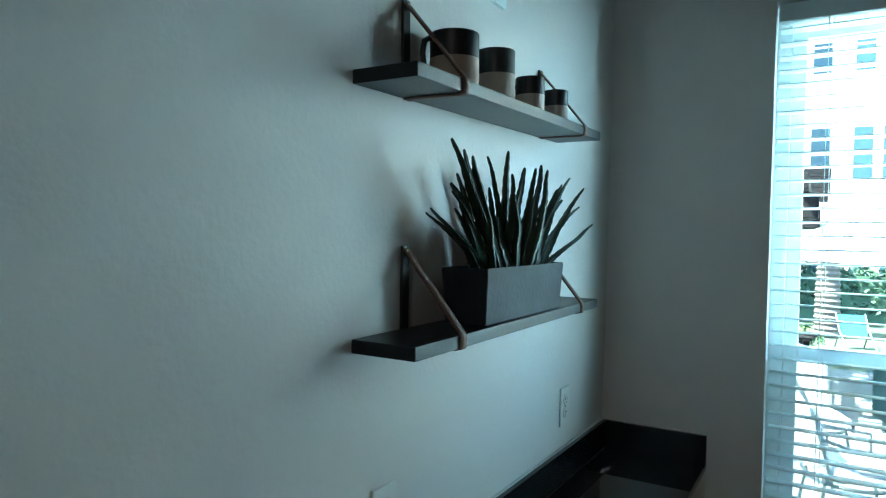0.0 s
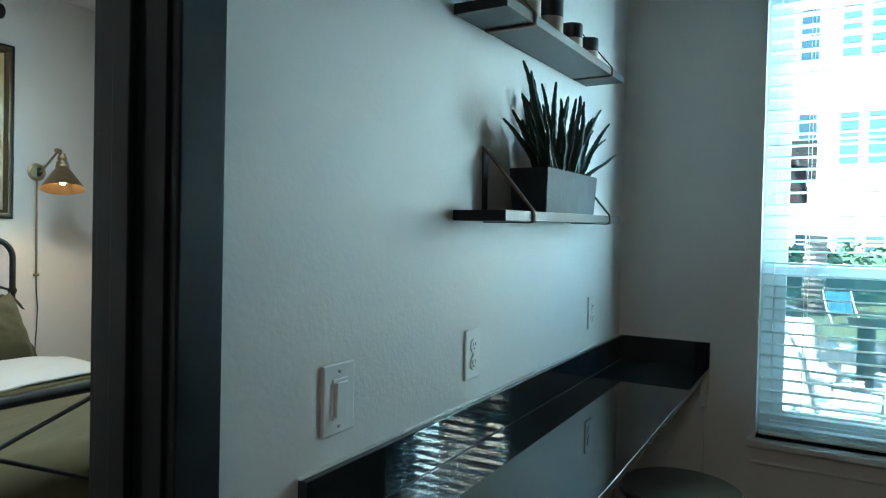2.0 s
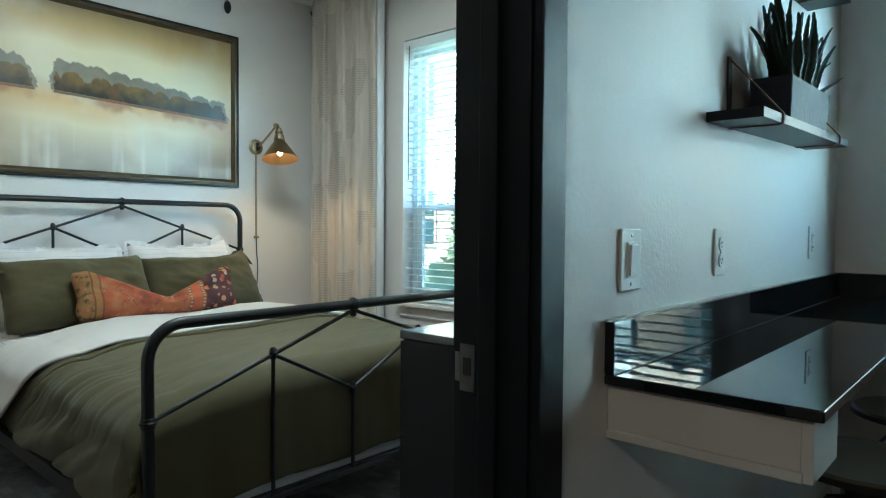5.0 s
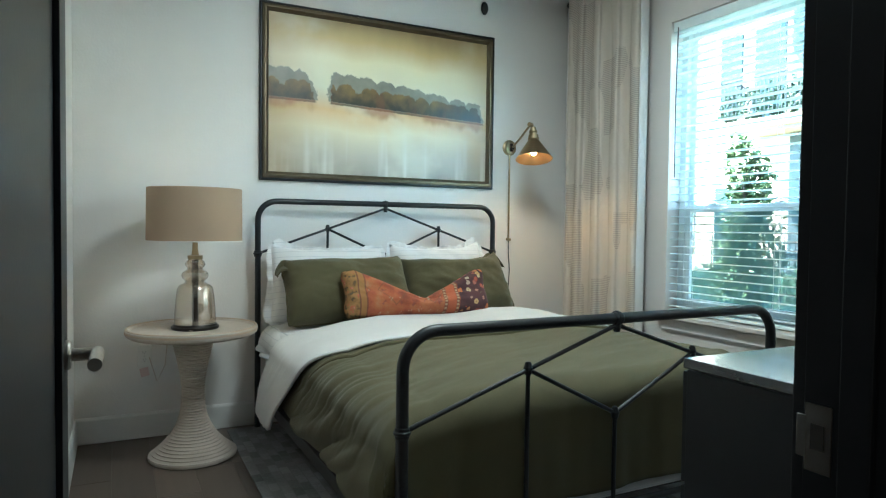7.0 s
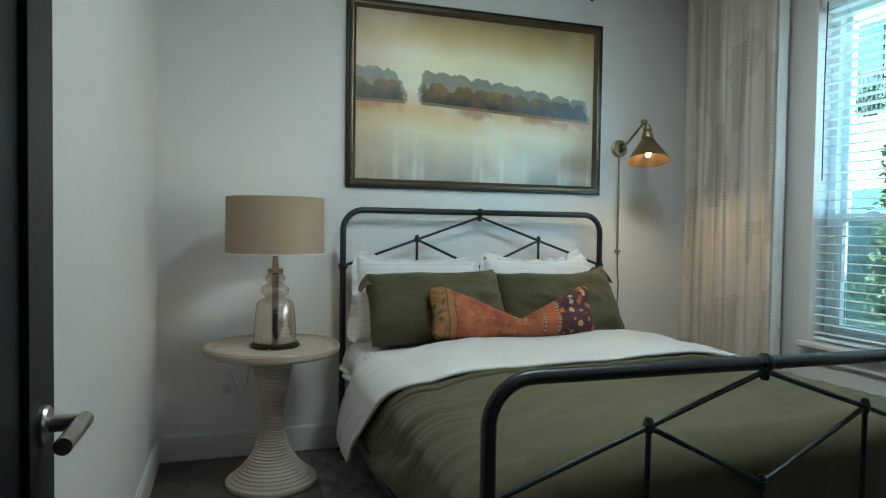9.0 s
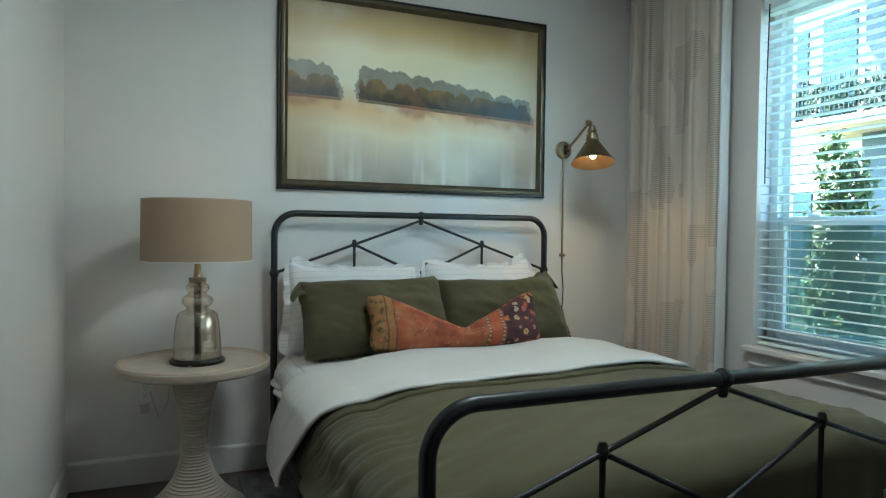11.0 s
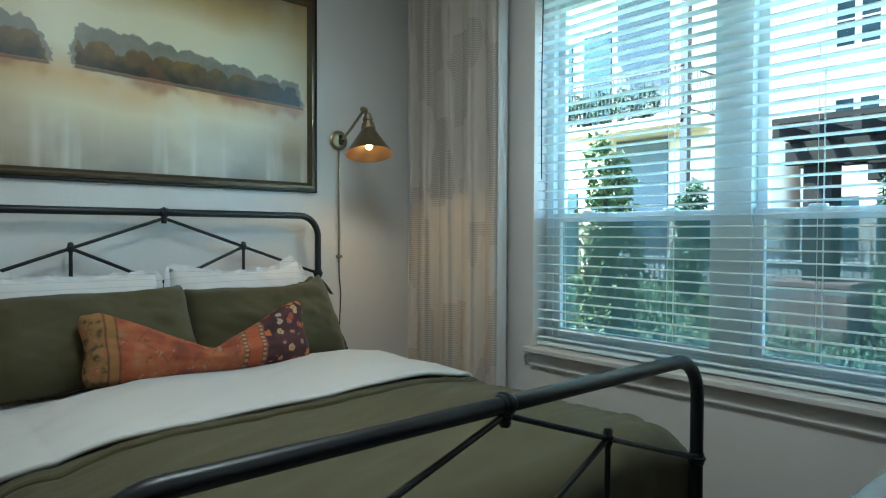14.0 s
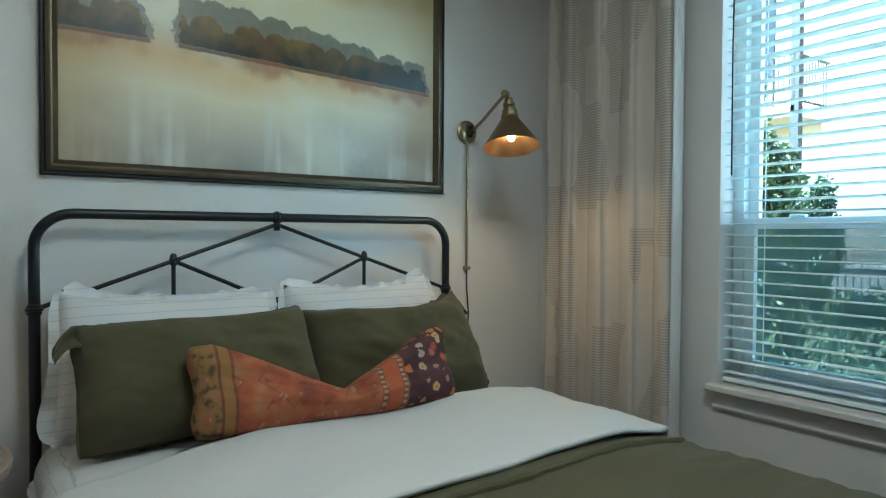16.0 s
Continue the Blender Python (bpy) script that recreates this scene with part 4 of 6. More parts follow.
pillow("pillow", -3.60, 0.84, 0.640, 16, 0, 0.69, 0.435, 0.15, 11, STRIPED, "white pin-striped pillow standing against the headboard", 0.040, 0, 0, 0, (0.035, 0.0), 1.8)
pillow("pillow", -3.60, 1.55, 0.640, 16, 0, 0.66, 0.44, 0.15, 12, STRIPED, "white pin-striped pillow with a raised corner at the headboard", 0.040, 0, 0, 0, (0.02, 0.045), 1.8)
sham = pillow("pillow", -3.385, 0.885, 0.648, 27, 2, 0.74, 0.390, 0.30, 21, GREEN, "olive green cotton pillow sham with a flopped corner flange", 0.012, 0, 0, 0, (0.0, 0.022))
bm = bmesh.new()
add_grid(bm, 12, 8, lambda u, v: (-0.335 - 0.075 * u, -0.03 - 0.03 * u + 0.02 * math.sin(v * 5), 0.180 - 0.075 * v * (1 - 0.35 * u) - 0.075 * u * u))
thick(part("corner_flange", bm, GREEN, sham, "dark flopped corner"), 0.004, 0.0)
sham = pillow("pillow", -3.40, 1.565, 0.648, 27, -4, 0.68, 0.378, 0.28, 22, GREEN, "olive green cotton pillow sham with a pointed outer corner", 0.012, 0, 0, 0, (0.01, 0.065))
bm = bmesh.new()
add_grid(bm, 12, 8, lambda u, v: (0.300 + 0.085 * u, -0.02 + 0.05 * u + 0.015 * math.sin(v * 5), 0.225 - 0.05 * v * (1 - 0.4 * u) - 0.060 * u * u))
thick(part("corner_flange", bm, GREEN, sham, "flopped outer corner"), 0.004, 0.0)
pillow("lumbar_pillow", -3.17, 1.20, 0.690, 24, -3, 0.92, 0.29, 0.19, 31, KILIM, "rust red kilim lumbar pillow with a dark flowered end", 0.0, 0.185, 0.0)

rug = tagged(part("rug", box(-3.80, -1.1, 0.275, 2.35, 0.003, 0.012, 0.003), RUG), "gray distressed rug with a faded patchwork under the bed", "rug")

# picture
PY0, PY1, PZ0, PZ1 = 0.467, 2.060, 1.453, 2.501
pic = thing("framed_picture", XH, (PY0 + PY1) / 2, (PZ0 + PZ1) / 2, "large misty lake painting in a bronze and black frame", "picture")
W, H = (PY1 - PY0) / 2, (PZ1 - PZ0) / 2


def moulding(w, h, prof):
    """A mitred frame: prof is (inset, height from the wall) points."""
    bm = bmesh.new()
    rings = [[bm.verts.new((q, sy * (w - p), sz * (h - p))) for sy, sz in ((-1, -1), (1, -1), (1, 1), (-1, 1))] for p, q in prof]
    for a, b in zip(rings, rings[1:]):
        for k in range(4):
            bm.faces.new((a[k], a[(k + 1) % 4], b[(k + 1) % 4], b[k]))
    bmesh.ops.recalc_face_normals(bm, faces=bm.faces)
    return bm


BRONZEFRAME = mat("bronze_leaf_frame", (0.17, 0.135, 0.085), 0.35, 0.75, var=0.25, scale=14, bump=0.05, bscale=100)
part("outer_frame", moulding(W, H, [(0, 0.0), (0, 0.022), (0.004, 0.026), (0.012, 0.026), (0.014, 0.022)]), BLACKWOOD, pic, "thin black outer edge")
part("inner_frame", moulding(W, H, [(0.013, 0.020), (0.016, 0.028), (0.026, 0.032), (0.036, 0.030), (0.041, 0.022), (0.048, 0.018), (0.052, 0.012), (0.054, 0.006)]), BRONZEFRAME, pic, "bronze moulding")
part("canvas", box(0.003, 0.008, -W + 0.05, W - 0.05, -H + 0.05, H - 0.05), PAINTING, pic, "misty ochre lake with a row of dark trees")

# plug-in wall sconce
SY, SZ = 2.203, 1.753
sconce = thing("wall_sconce", XH, SY, SZ, "aged brass swing-arm wall sconce, lit, with a cord cover", "wall lamp")
bm = lathe([(0, 0), (0.052, 0), (0.055, 0.004), (0.055, 0.010), (0.046, 0.015), (0.044, 0.022), (0.030, 0.026), (0, 0.027)], 40)
bmesh.ops.transform(bm, matrix=pose(0, 0, 0, 0, 90), verts=bm.verts)
part("wall_plate", bm, BRASS, sconce)
bm = box(0.024, 0.042, -0.009, 0.009, -0.028, 0.028, 0.004)
add_box(bm, 0.034, 0.062, -0.006, 0.006, -0.016, 0.016, 0.003)
part("bracket", bm, DARKGLASSY, sconce, "dark bracket block")
JX, JY, JZ = 0.390, -0.085, 0.105
part("arm", tube([(0.050, 0, 0), (0.2, -0.036, 0.044), (JX, JY, JZ)], 0.0075, 12), BRASS, sconce)
bm = bmesh.new()
bm2 = lathe([(0, -0.020), (0.013, -0.020), (0.015, -0.014), (0.015, 0.014), (0.013, 0.020), (0, 0.020)], 20)
bmesh.ops.transform(bm2, matrix=pose(JX, JY, JZ, 90, 0, 30), verts=bm2.verts)
part("swivel_joint", bm2, BRASS, sconce)
cx, cy = JX, JY + 0.026
prof = [(0.014, 0.098), (0.018, 0.094), (0.018, 0.078), (0.025, 0.074), (0.026, 0.058), (0.021, 0.054), (0.022, 0.046), (0.032, 0.042), (0.033, 0.024), (0.037, 0.021), (0.037, 0.011), (0.034, 0.008), (0.117, -0.118), (0.120, -0.123)]
bm = lathe([(0, 0.098)] + prof, 48)
bmesh.ops.transform(bm, matrix=pose(cx, cy, JZ - 0.105, 0, 0, 0) @ pose(0, 0, 0, -6, -13, 0), verts=bm.verts)
part("shade", bm, BRASS, sconce, "conical aged brass shade")
bm = lathe([(0, 0.004), (0.031, 0.003), (0.1155, -0.118), (0.120, -0.123)], 48)
bmesh.ops.transform(bm, matrix=pose(cx, cy, JZ - 0.105, 0, 0, 0) @ pose(0, 0, 0, -6, -13, 0), verts=bm.verts)
part("shade_lining", bm, BRASSIN, sconce, "bright brass lining")
bm = lathe([(0, -0.098), (0.010, -0.095), (0.016, -0.085), (0.0175, -0.074), (0.015, -0.060), (0.010, -0.046), (0.009, -0.020), (0, -0.020)], 24)
bmesh.ops.transform(bm, matrix=pose(cx, cy, JZ - 0.105, 0, 0, 0) @ pose(0, 0, 0, -6, -13, 0), verts=bm.verts)
bulb = part("bulb", bm, glow("warm_bulb", (1.0, 0.62, 0.28), 4.0), sconce, "glowing bulb")
bulb.visible_shadow = False
part("cord_cover", tube([(0.012, 0, -0.05), (0.012, 0, -0.65)], 0.0065, 10), BRASS, sconce, "brass cord cover tube")
part("cord_clip", tube([(0.012, -0.016, -0.648), (0.012, 0.016, -0.648)], 0.009, 10), BRASS, sconce)
part("cord", tube([(0.012, 0, -0.65), (0.010, 0.003, -0.75), (0.012, 0.012, -0.86), (0.010, 0.006, -1.0), (0.010, -0.01, -1.3)], 0.0032, 8), RUBBER, sconce, "dark power cord")

# curtains
def curtain(x0, x1, y, z0, z1, seed, label, folds):
    c = thing("curtain", (x0 + x1) / 2, y, z0, label, "curtain", group="curtains at the bedroom window")
    w = x1 - x0

    def f(u, v):
        z = (z1 - z0) * v
        pinch = 1 - 0.06 * (1 - v) * 0 - 0.03 * v
        ph = u * folds * 2 * math.pi + 0.7 * nz(u * 3, seed, v * 0.8)
        amp = 0.028 * (0.75 + 0.5 * nz(u * 4, seed + 3, 1.0)) * (1 - 0.35 * v)
        yy = amp * math.sin(ph) + 0.006 * math.sin(2 * ph + 1.0) + 0.010 * nz(u * 9, z * 1.5, seed)
        x = (u - 0.5) * w * pinch + 0.014 * math.sin(ph * 2 + seed) + 0.010 * nz(z * 1.2, u * 5, seed)
        return (x, yy, z)

    bm = bmesh.new()
    add_grid(bm, 160, 60, f)
    cl = part("cloth", bm, CURTAIN, c, "beige woven cloth with dashed patches", True, 80)
    thick(cl, 0.003, 0.0)
    bm = bmesh.new()
    add_grid(bm, 8, 40, lambda u, v: (w * 0.490 + 0.010 * math.sin(u * 2.5) + 0.006 * nz(v * 3, seed, 2), -0.012 + 0.062 * u, (z1 - z0) * v))
    thick(part("lining", bm, WHITECLOTH, c, "white lining edge"), 0.002, 0.0)
    return c


curtain(-3.745, -3.005, 2.600, 0.03, 2.868, 4.0, "beige woven curtain panel with white lining hanging in pleats", 4)
curtain(-1.205, -0.52, 2.600, 0.03, 2.868, 7.0, "beige woven curtain panel drawn to the far side of the window", 5)
rod = thing("curtain_rod", -2.13, 2.642, 2.792, "black metal curtain rod with capped ends over the window", "curtain rod")
part("pole", tube([(-1.665, 0, 0), (1.62, 0, 0)], 0.013, 14), BLACKMETAL, rod)
for s in (-1, 1):
    bm = lathe([(0, 0), (0.024, 0.002), (0.026, 0.012), (0.026, 0.055), (0.022, 0.062), (0, 0.064)], 24)
    bmesh.ops.transform(bm, matrix=pose(-1.60 if s < 0 else 1.60, 0, 0, 0, s * 90), verts=bm.verts)
    part("finial", bm, BLACKMETAL, rod)
    part("bracket", tube([(s * 1.55, 0, 0), (s * 1.55, 0.058, 0)], 0.008, 10), BLACKMETAL, rod)
bm = lathe([(0, 0), (0.030, 0.0), (0.034, 0.006), (0.030, 0.014), (0, 0.016)], 28)
bmesh.ops.transform(bm, matrix=pose(0, 0, 0, 0, 90) @ Matrix.Diagonal((1.35, 0.8, 1, 1)), verts=bm.verts)
knob = tagged(part("wall_hook", bm, BLACKMETAL), "small oval black hook plate on the wall above the picture", "wall hook")
knob.location = (XH, 1.985, 2.695)

# nightstand and lamp
NX, NY = -3.475, 0.062
ns = thing("nightstand", NX, NY, 0, "round whitewashed wooden pedestal table with ribbed hourglass base", "side table")
prof = [(0, 0.0), (0.200, 0.0), (0.212, 0.006), (0.214, 0.018)]
n = 46
for i in range(n * 3 + 1):
    t = i / (n * 3)
    z = 0.020 + 0.596 * t
    if t < 0.5:
        r = 0.049 + (0.208 - 0.049) * (1 - t / 0.5) ** 2.6
    else:
        r = 0.049 + (0.104 - 0.049) * ((t - 0.5) / 0.5) ** 1.6
    r += 0.0135 * (0.5 - abs((i % 3) / 3 - 0.33)) * (1.6 if t < 0.5 else 1.0)
    prof.append((r, z))
part("pedestal", lathe(prof + [(0, 0.617)], 64), WASHWOOD, ns, "ribbed pedestal")
TZ = 0.016
part("tabletop", lathe([(r, z + TZ) for r, z in [(0, 0.600), (0.26, 0.600), (0.296, 0.608), (0.312, 0.618), (0.317, 0.630), (0.317, 0.646), (0.312, 0.653), (0.302, 0.654), (0.296, 0.646), (0.290, 0.640), (0, 0.640)]], 72), WASHWOOD, ns, "round top with a raised lip")
part("rim_edge", lathe([(0.3172, 0.648), (0.3178, 0.655), (0.3130, 0.6692), (0.3020, 0.6702), (0.2990, 0.6660)], 72), mat("worn_brown_edge", (0.30, 0.20, 0.13), 0.6, var=0.2, scale=14, col2=(0.48, 0.40, 0.32)), ns, "worn brown edge of the lip")

lamp = thing("table_lamp", NX + 0.0, NY + 0.01, 0.656, "smoked glass table lamp with a beige drum shade, lit", "table lamp")
part("base", lathe([(0, 0), (0.112, 0), (0.116, 0.004), (0.116, 0.014), (0.108, 0.018), (0.104, 0.026), (0, 0.026)], 48), DARKGLASSY, lamp, "dark bronze round base")
body = [(0.098, 0.026), (0.099, 0.035), (0.100, 0.06), (0.094, 0.15), (0.086, 0.205), (0.074, 0.222), (0.050, 0.232), (0.044, 0.240), (0.060, 0.254), (0.066, 0.270), (0.060, 0.286), (0.042, 0.298), (0.036, 0.306), (0.046, 0.318), (0.050, 0.328), (0.044, 0.340), (0.034, 0.348), (0.034, 0.356)]
part("glass_body", lathe([(0, 0.027)] + body + [(r - 0.003, z) for r, z in body[::-1]] + [(0, 0.030)], 48), MERCURY, lamp, "smoked mercury glass body")
part("inner_rod", tube([(0, 0, 0.03), (0, 0, 0.36)], 0.016, 24), DARKGLASSY, lamp, "dark bronze inner rod")
part("neck", lathe([(0, 0.352), (0.036, 0.352), (0.037, 0.372), (0.018, 0.374), (0.014, 0.40), (0.012, 0.47), (0, 0.47)], 32), BRASS, lamp, "aged brass neck")
part("bulb", lathe([(0, 0.46), (0.016, 0.47), (0.03, 0.52), (0.034, 0.55), (0.026, 0.58), (0, 0.592)], 24), glow("lamp_bulb", (1.0, 0.75, 0.48), 0.5), lamp, "glowing bulb").visible_shadow = False
sh = part("shade", lathe([(0.229, 0.446), (0.230, 0.452), (0.227, 0.704), (0.227, 0.710)], 72), SHADE, lamp, "beige linen drum shade")
thick(sh, 0.003, -1.0)
part("shade_rim", add_tube(bmesh.new(), [(0.2295 * math.cos(a * math.pi / 36), 0.2295 * math.sin(a * math.pi / 36), 0.446) for a in range(73)], 0.0025, 8, False), TRIM, lamp, "pale rim tape")
bm = tube([(-0.226, 0, 0.702), (0.226, 0, 0.702)], 0.0025, 8)
add_tube(bm, [(0, -0.226, 0.702), (0, 0.226, 0.702)], 0.0025, 8)
add_tube(bm, [(0, 0, 0.47), (0, 0, 0.718)], 0.004, 8)
part("shade_spider", bm, BRASS, lamp)
part("cord", tube([(0.09, -0.02, 0.006), (0.15, -0.03, 0.006), (-0.32, -0.10, 0.0), (-0.36, -0.12, -0.25), (-0.37, -0.16, -0.34), (-0.37, -0.20, -0.20)], 0.0025, 8), MUGTAN, lamp, "thin clear lamp cord")
# rims built around the added fill lamps, out of view
fill_rim = thing("ceiling_lamp", -1.85, 1.1, ZC, "white rim around an added, unseen fill lamp", "ceiling lamp")
part("rim", lathe([(0.370, 0.0), (0.370, -0.075), (0.360, -0.082), (0.350, -0.075), (0.350, 0.0)], 48), VINYL, fill_rim)
copy_thing(fill_rim, pose(0.9, -2.6, ZC))

# dresser with a trunk on it
dresser = thing("dresser", -0.742, 1.61, 0, "tall dark painted dresser with a smooth top against the wall", "dresser")
DX, DL = 0.276, 0.747
DRESSTOP = mat("satin_dark_lacquer", (0.030, 0.036, 0.040), 0.17, var=0.1, scale=3, spec=1.0)
part("body", box(-DX, DX - 0.002, -DL + 0.004, DL - 0.004, 0.06, 0.872, 0.003), DARKPAINT, dresser)
part("top", box(-DX - 0.008, DX, -DL, DL, 0.873, 0.897, 0.004), DRESSTOP, dresser, "smooth lacquered top")
for r in range(3):
    for c in range(2):
        y0 = -DL + 0.012 + c * (DL - 0.008)
        part("drawer", box(-DX - 0.018, -DX - 0.001, y0, y0 + DL - 0.016, 0.08 + r * 0.265, 0.08 + r * 0.265 + 0.255, 0.003), DARKPAINT, dresser)
for sx in (-1, 1):
    for sy in (-1, 1):
        part("leg", box(sx * (DX - 0.05) - 0.02, sx * (DX - 0.05) + 0.02, sy * (DL - 0.06) - 0.02, sy * (DL - 0.06) + 0.02, 0, 0.06, 0.002), DARKPAINT, dresser)

trunk = thing("storage_trunk", -0.688, 1.44, 0.897, "black leather-covered storage trunk standing on the dresser", "storage box")
TX, TY = 0.195, 0.255
part("body", box(-TX, TX, -TY, TY, 0, 0.182, 0.006, 3), TRUNK, trunk)
part("lid", box(-TX - 0.003, TX + 0.003, -TY - 0.003, TY + 0.003, 0.185, 0.236, 0.008, 3), TRUNK, trunk)
for x in (-0.155, -0.135):
    for z in (0.160, 0.200):
        b2 = lathe([(0, 0), (0.006, 0), (0.005, 0.003), (0, 0.0045)], 14)
        bmesh.ops.transform(b2, matrix=pose(x, -TY - (0.003 if z > 0.18 else 0), z, 90), verts=b2.verts)
        part("rivet", b2, DARKGLASSY, trunk, "small dark rivet")
part("latch", box(-0.035, 0.05, -TY - 0.010, -TY, 0.105, 0.178, 0.006, 3), DARKGLASSY, trunk, "dark metal latch")
part("latch_hook", box(-0.02, 0.035, -TY - 0.016, -TY - 0.003, 0.165, 0.205, 0.005, 3), DARKGLASSY, trunk, "dark metal hasp")
part("carry_handle", tube([(-0.11, -0.02, 0.236), (-0.10, -0.02, 0.250), (-0.05, -0.02, 0.256), (0.05, -0.02, 0.256), (0.10, -0.02, 0.250), (0.11, -0.02, 0.236)], 0.007, 10), TRUNK, trunk, "leather carrying handle")

# ---- desk nook ----
counter = thing("desk_counter", XS, 1.673, 0.893, "polished black granite desk counter with a low backsplash", "counter")
CY0, CY1, CD = 0.693 - 1.673, YN - 0.001 - 1.673, 0.360
part("worktop", box(0.001, CD, CY0, CY1, 0.0, 0.0195, 0.003, 3), GRANITE, counter)
part("backsplash", box(0.001, 0.021, CY0, CY1, 0.020, 0.117, 0.002), GRANITE, counter)
part("end_splash", box(0.0215, CD, CY1 - 0.02, CY1, 0.020, 0.117, 0.002), GRANITE, counter)
part("joint_line", box(0.0212, 0.0222, CY0 + 0.002, CY1 - 0.02, 0.0196, 0.0204), CONCRETE, counter, "pale joint line along the backsplash")
part("caulk_line", box(0.001, 0.008, CY0, CY1, 0.1171, 0.1205), TRIM, counter, "white caulk line")
part("caulk_line", box(0.008, CD, CY1 - 0.007, CY1, 0.1171, 0.1205), TRIM, counter, "white caulk line")
part("support_cleat", box(0.001, 0.012, CY0 + 0.034, CY1, -0.092, -0.001, 0.003), TRIM, counter, "white painted wall cleat")
part("support_cleat", box(0.026, CD - 0.03, CY1 - 0.024, CY1, -0.092, -0.001, 0.003), TRIM, counter, "white painted wall cleat")
bm = box(0.001, CD - 0.034, CY0 + 0.016, CY0 + 0.033, -0.085, -0.001, 0.002)
add_box(bm, 0.001, CD - 0.030, CY0 + 0.010, CY0 + 0.037, -0.102, -0.085, 0.003)
part("end_apron", bm, TRIM, counter, "white painted apron board with a lip")
part("front_apron", box(CD - 0.034, CD - 0.016, CY0 + 0.016, CY0 + 0.185, -0.102, -0.001, 0.002), TRIM, counter, "white painted apron return")
part("support_bracket", box(CD - 0.028, CD - 0.002, CY1 - 0.045, CY1, -0.13, -0.001, 0.003), TRIM, counter, "white painted bracket")
part("conduit", tube([(CD - 0.018, CY1 - 0.012, -0.13), (CD - 0.018, CY1 - 0.012, -0.87)], 0.006, 10), TRIM, counter, "thin white conduit")


def cover_plate(name, label, category, m):
    t = thing(name, 0, 0, 0, label, category)
    part("plate", box(0, 0.006, -0.0365, 0.0365, -0.059, 0.059, 0.003, 3), PLASTIC, t)
    for z in (-0.046, 0.046) if category == "light switch" else (0.0,):
        b2 = lathe([(0, 0), (0.0035, 0), (0.003, 0.0015), (0, 0.002)], 12)
        bmesh.ops.transform(b2, matrix=pose(0.006, 0, z, 0, 90), verts=b2.verts)
        part("screw", b2, STEEL, t)
    if category == "light switch":
        part("rocker_frame", box(0.006, 0.0085, -0.017, 0.017, -0.034, 0.034, 0.001), PLASTIC, t)
        b2 = box(0.0085, 0.0135, -0.0125, 0.0125, -0.029, 0.029, 0.0012)
        bmesh.ops.transform(b2, matrix=pose(0, 0, 0, 0, 2), verts=b2.verts)
        part("rocker", b2, PLASTIC, t)
    else:
        for z in (-0.0205, 0.0205):
            b2 = bmesh.new()
            add_lathe(b2, [(0, 0), (0.0165, 0), (0.0165, 0.0022), (0.0155, 0.003), (0, 0.003)], 28)
            bmesh.ops.transform(b2, matrix=pose(0.006, 0, z, 0, 90), verts=b2.verts)
            soc = part("socket", b2, PLASTIC, t)
            b3 = box(0.0089, 0.0096, -0.0075, -0.0055, z - 0.001, z + 0.007)
            add_box(b3, 0.0089, 0.0096, 0.0055, 0.0075, z, z + 0.007)
            add_box(b3, 0.0089, 0.0096, -0.002, 0.002, z - 0.009, z - 0.005)
            part("slots", b3, SLOT, soc)
    t.matrix_basis = m
    return t


cover_plate("light_switch", "white plastic rocker light switch on the wall", "light switch", pose(XS, 0.788, 1.121) @ Matrix.Diagonal((1, 1.16, 1.02, 1)))
out1 = cover_plate("wall_outlet", "white plastic double wall outlet", "outlet", pose(XS, 1.287, 1.124))
copy_thing(out1, pose(XS, 2.238, 1.138))
out3 = copy_thing(out1, pose(XH, -0.150, 0.455))
tagged(out3, "white plastic wall outlet behind the nightstand with a lamp plug")
tag = tagged(part("paper_tag", box(-0.001, 0.001, -0.022, 0.022, -0.024, 0.024, 0.0004), TAGPAPER), "small pale pink paper tag hanging at the outlet", "tag")
tag.matrix_basis = pose(XH + 0.012, -0.150, 0.368, 12, 0, 0)
grille = thing("air_grille", XS, 1.303, 2.325, "white metal return air grille high on the wall", "vent")
part("frame", moulding(0.42, 0.135, [(0, 0.0), (0, 0.010), (0.006, 0.014), (0.022, 0.014), (0.026, 0.006)]), VINYL, grille)
part("backing", box(0.0005, 0.002, -0.40, 0.40, -0.115, 0.115), SLOT, grille, "dark sheet in place of the duct's shade")
for i in range(11):
    b2 = box(-0.001, 0.001, -0.395, 0.395, -0.008, 0.008)
    bmesh.ops.transform(b2, matrix=pose(0.008, 0, -0.10 + i * 0.02, 0, 35), verts=b2.verts)
    part("louvre", b2, VINYL, grille)


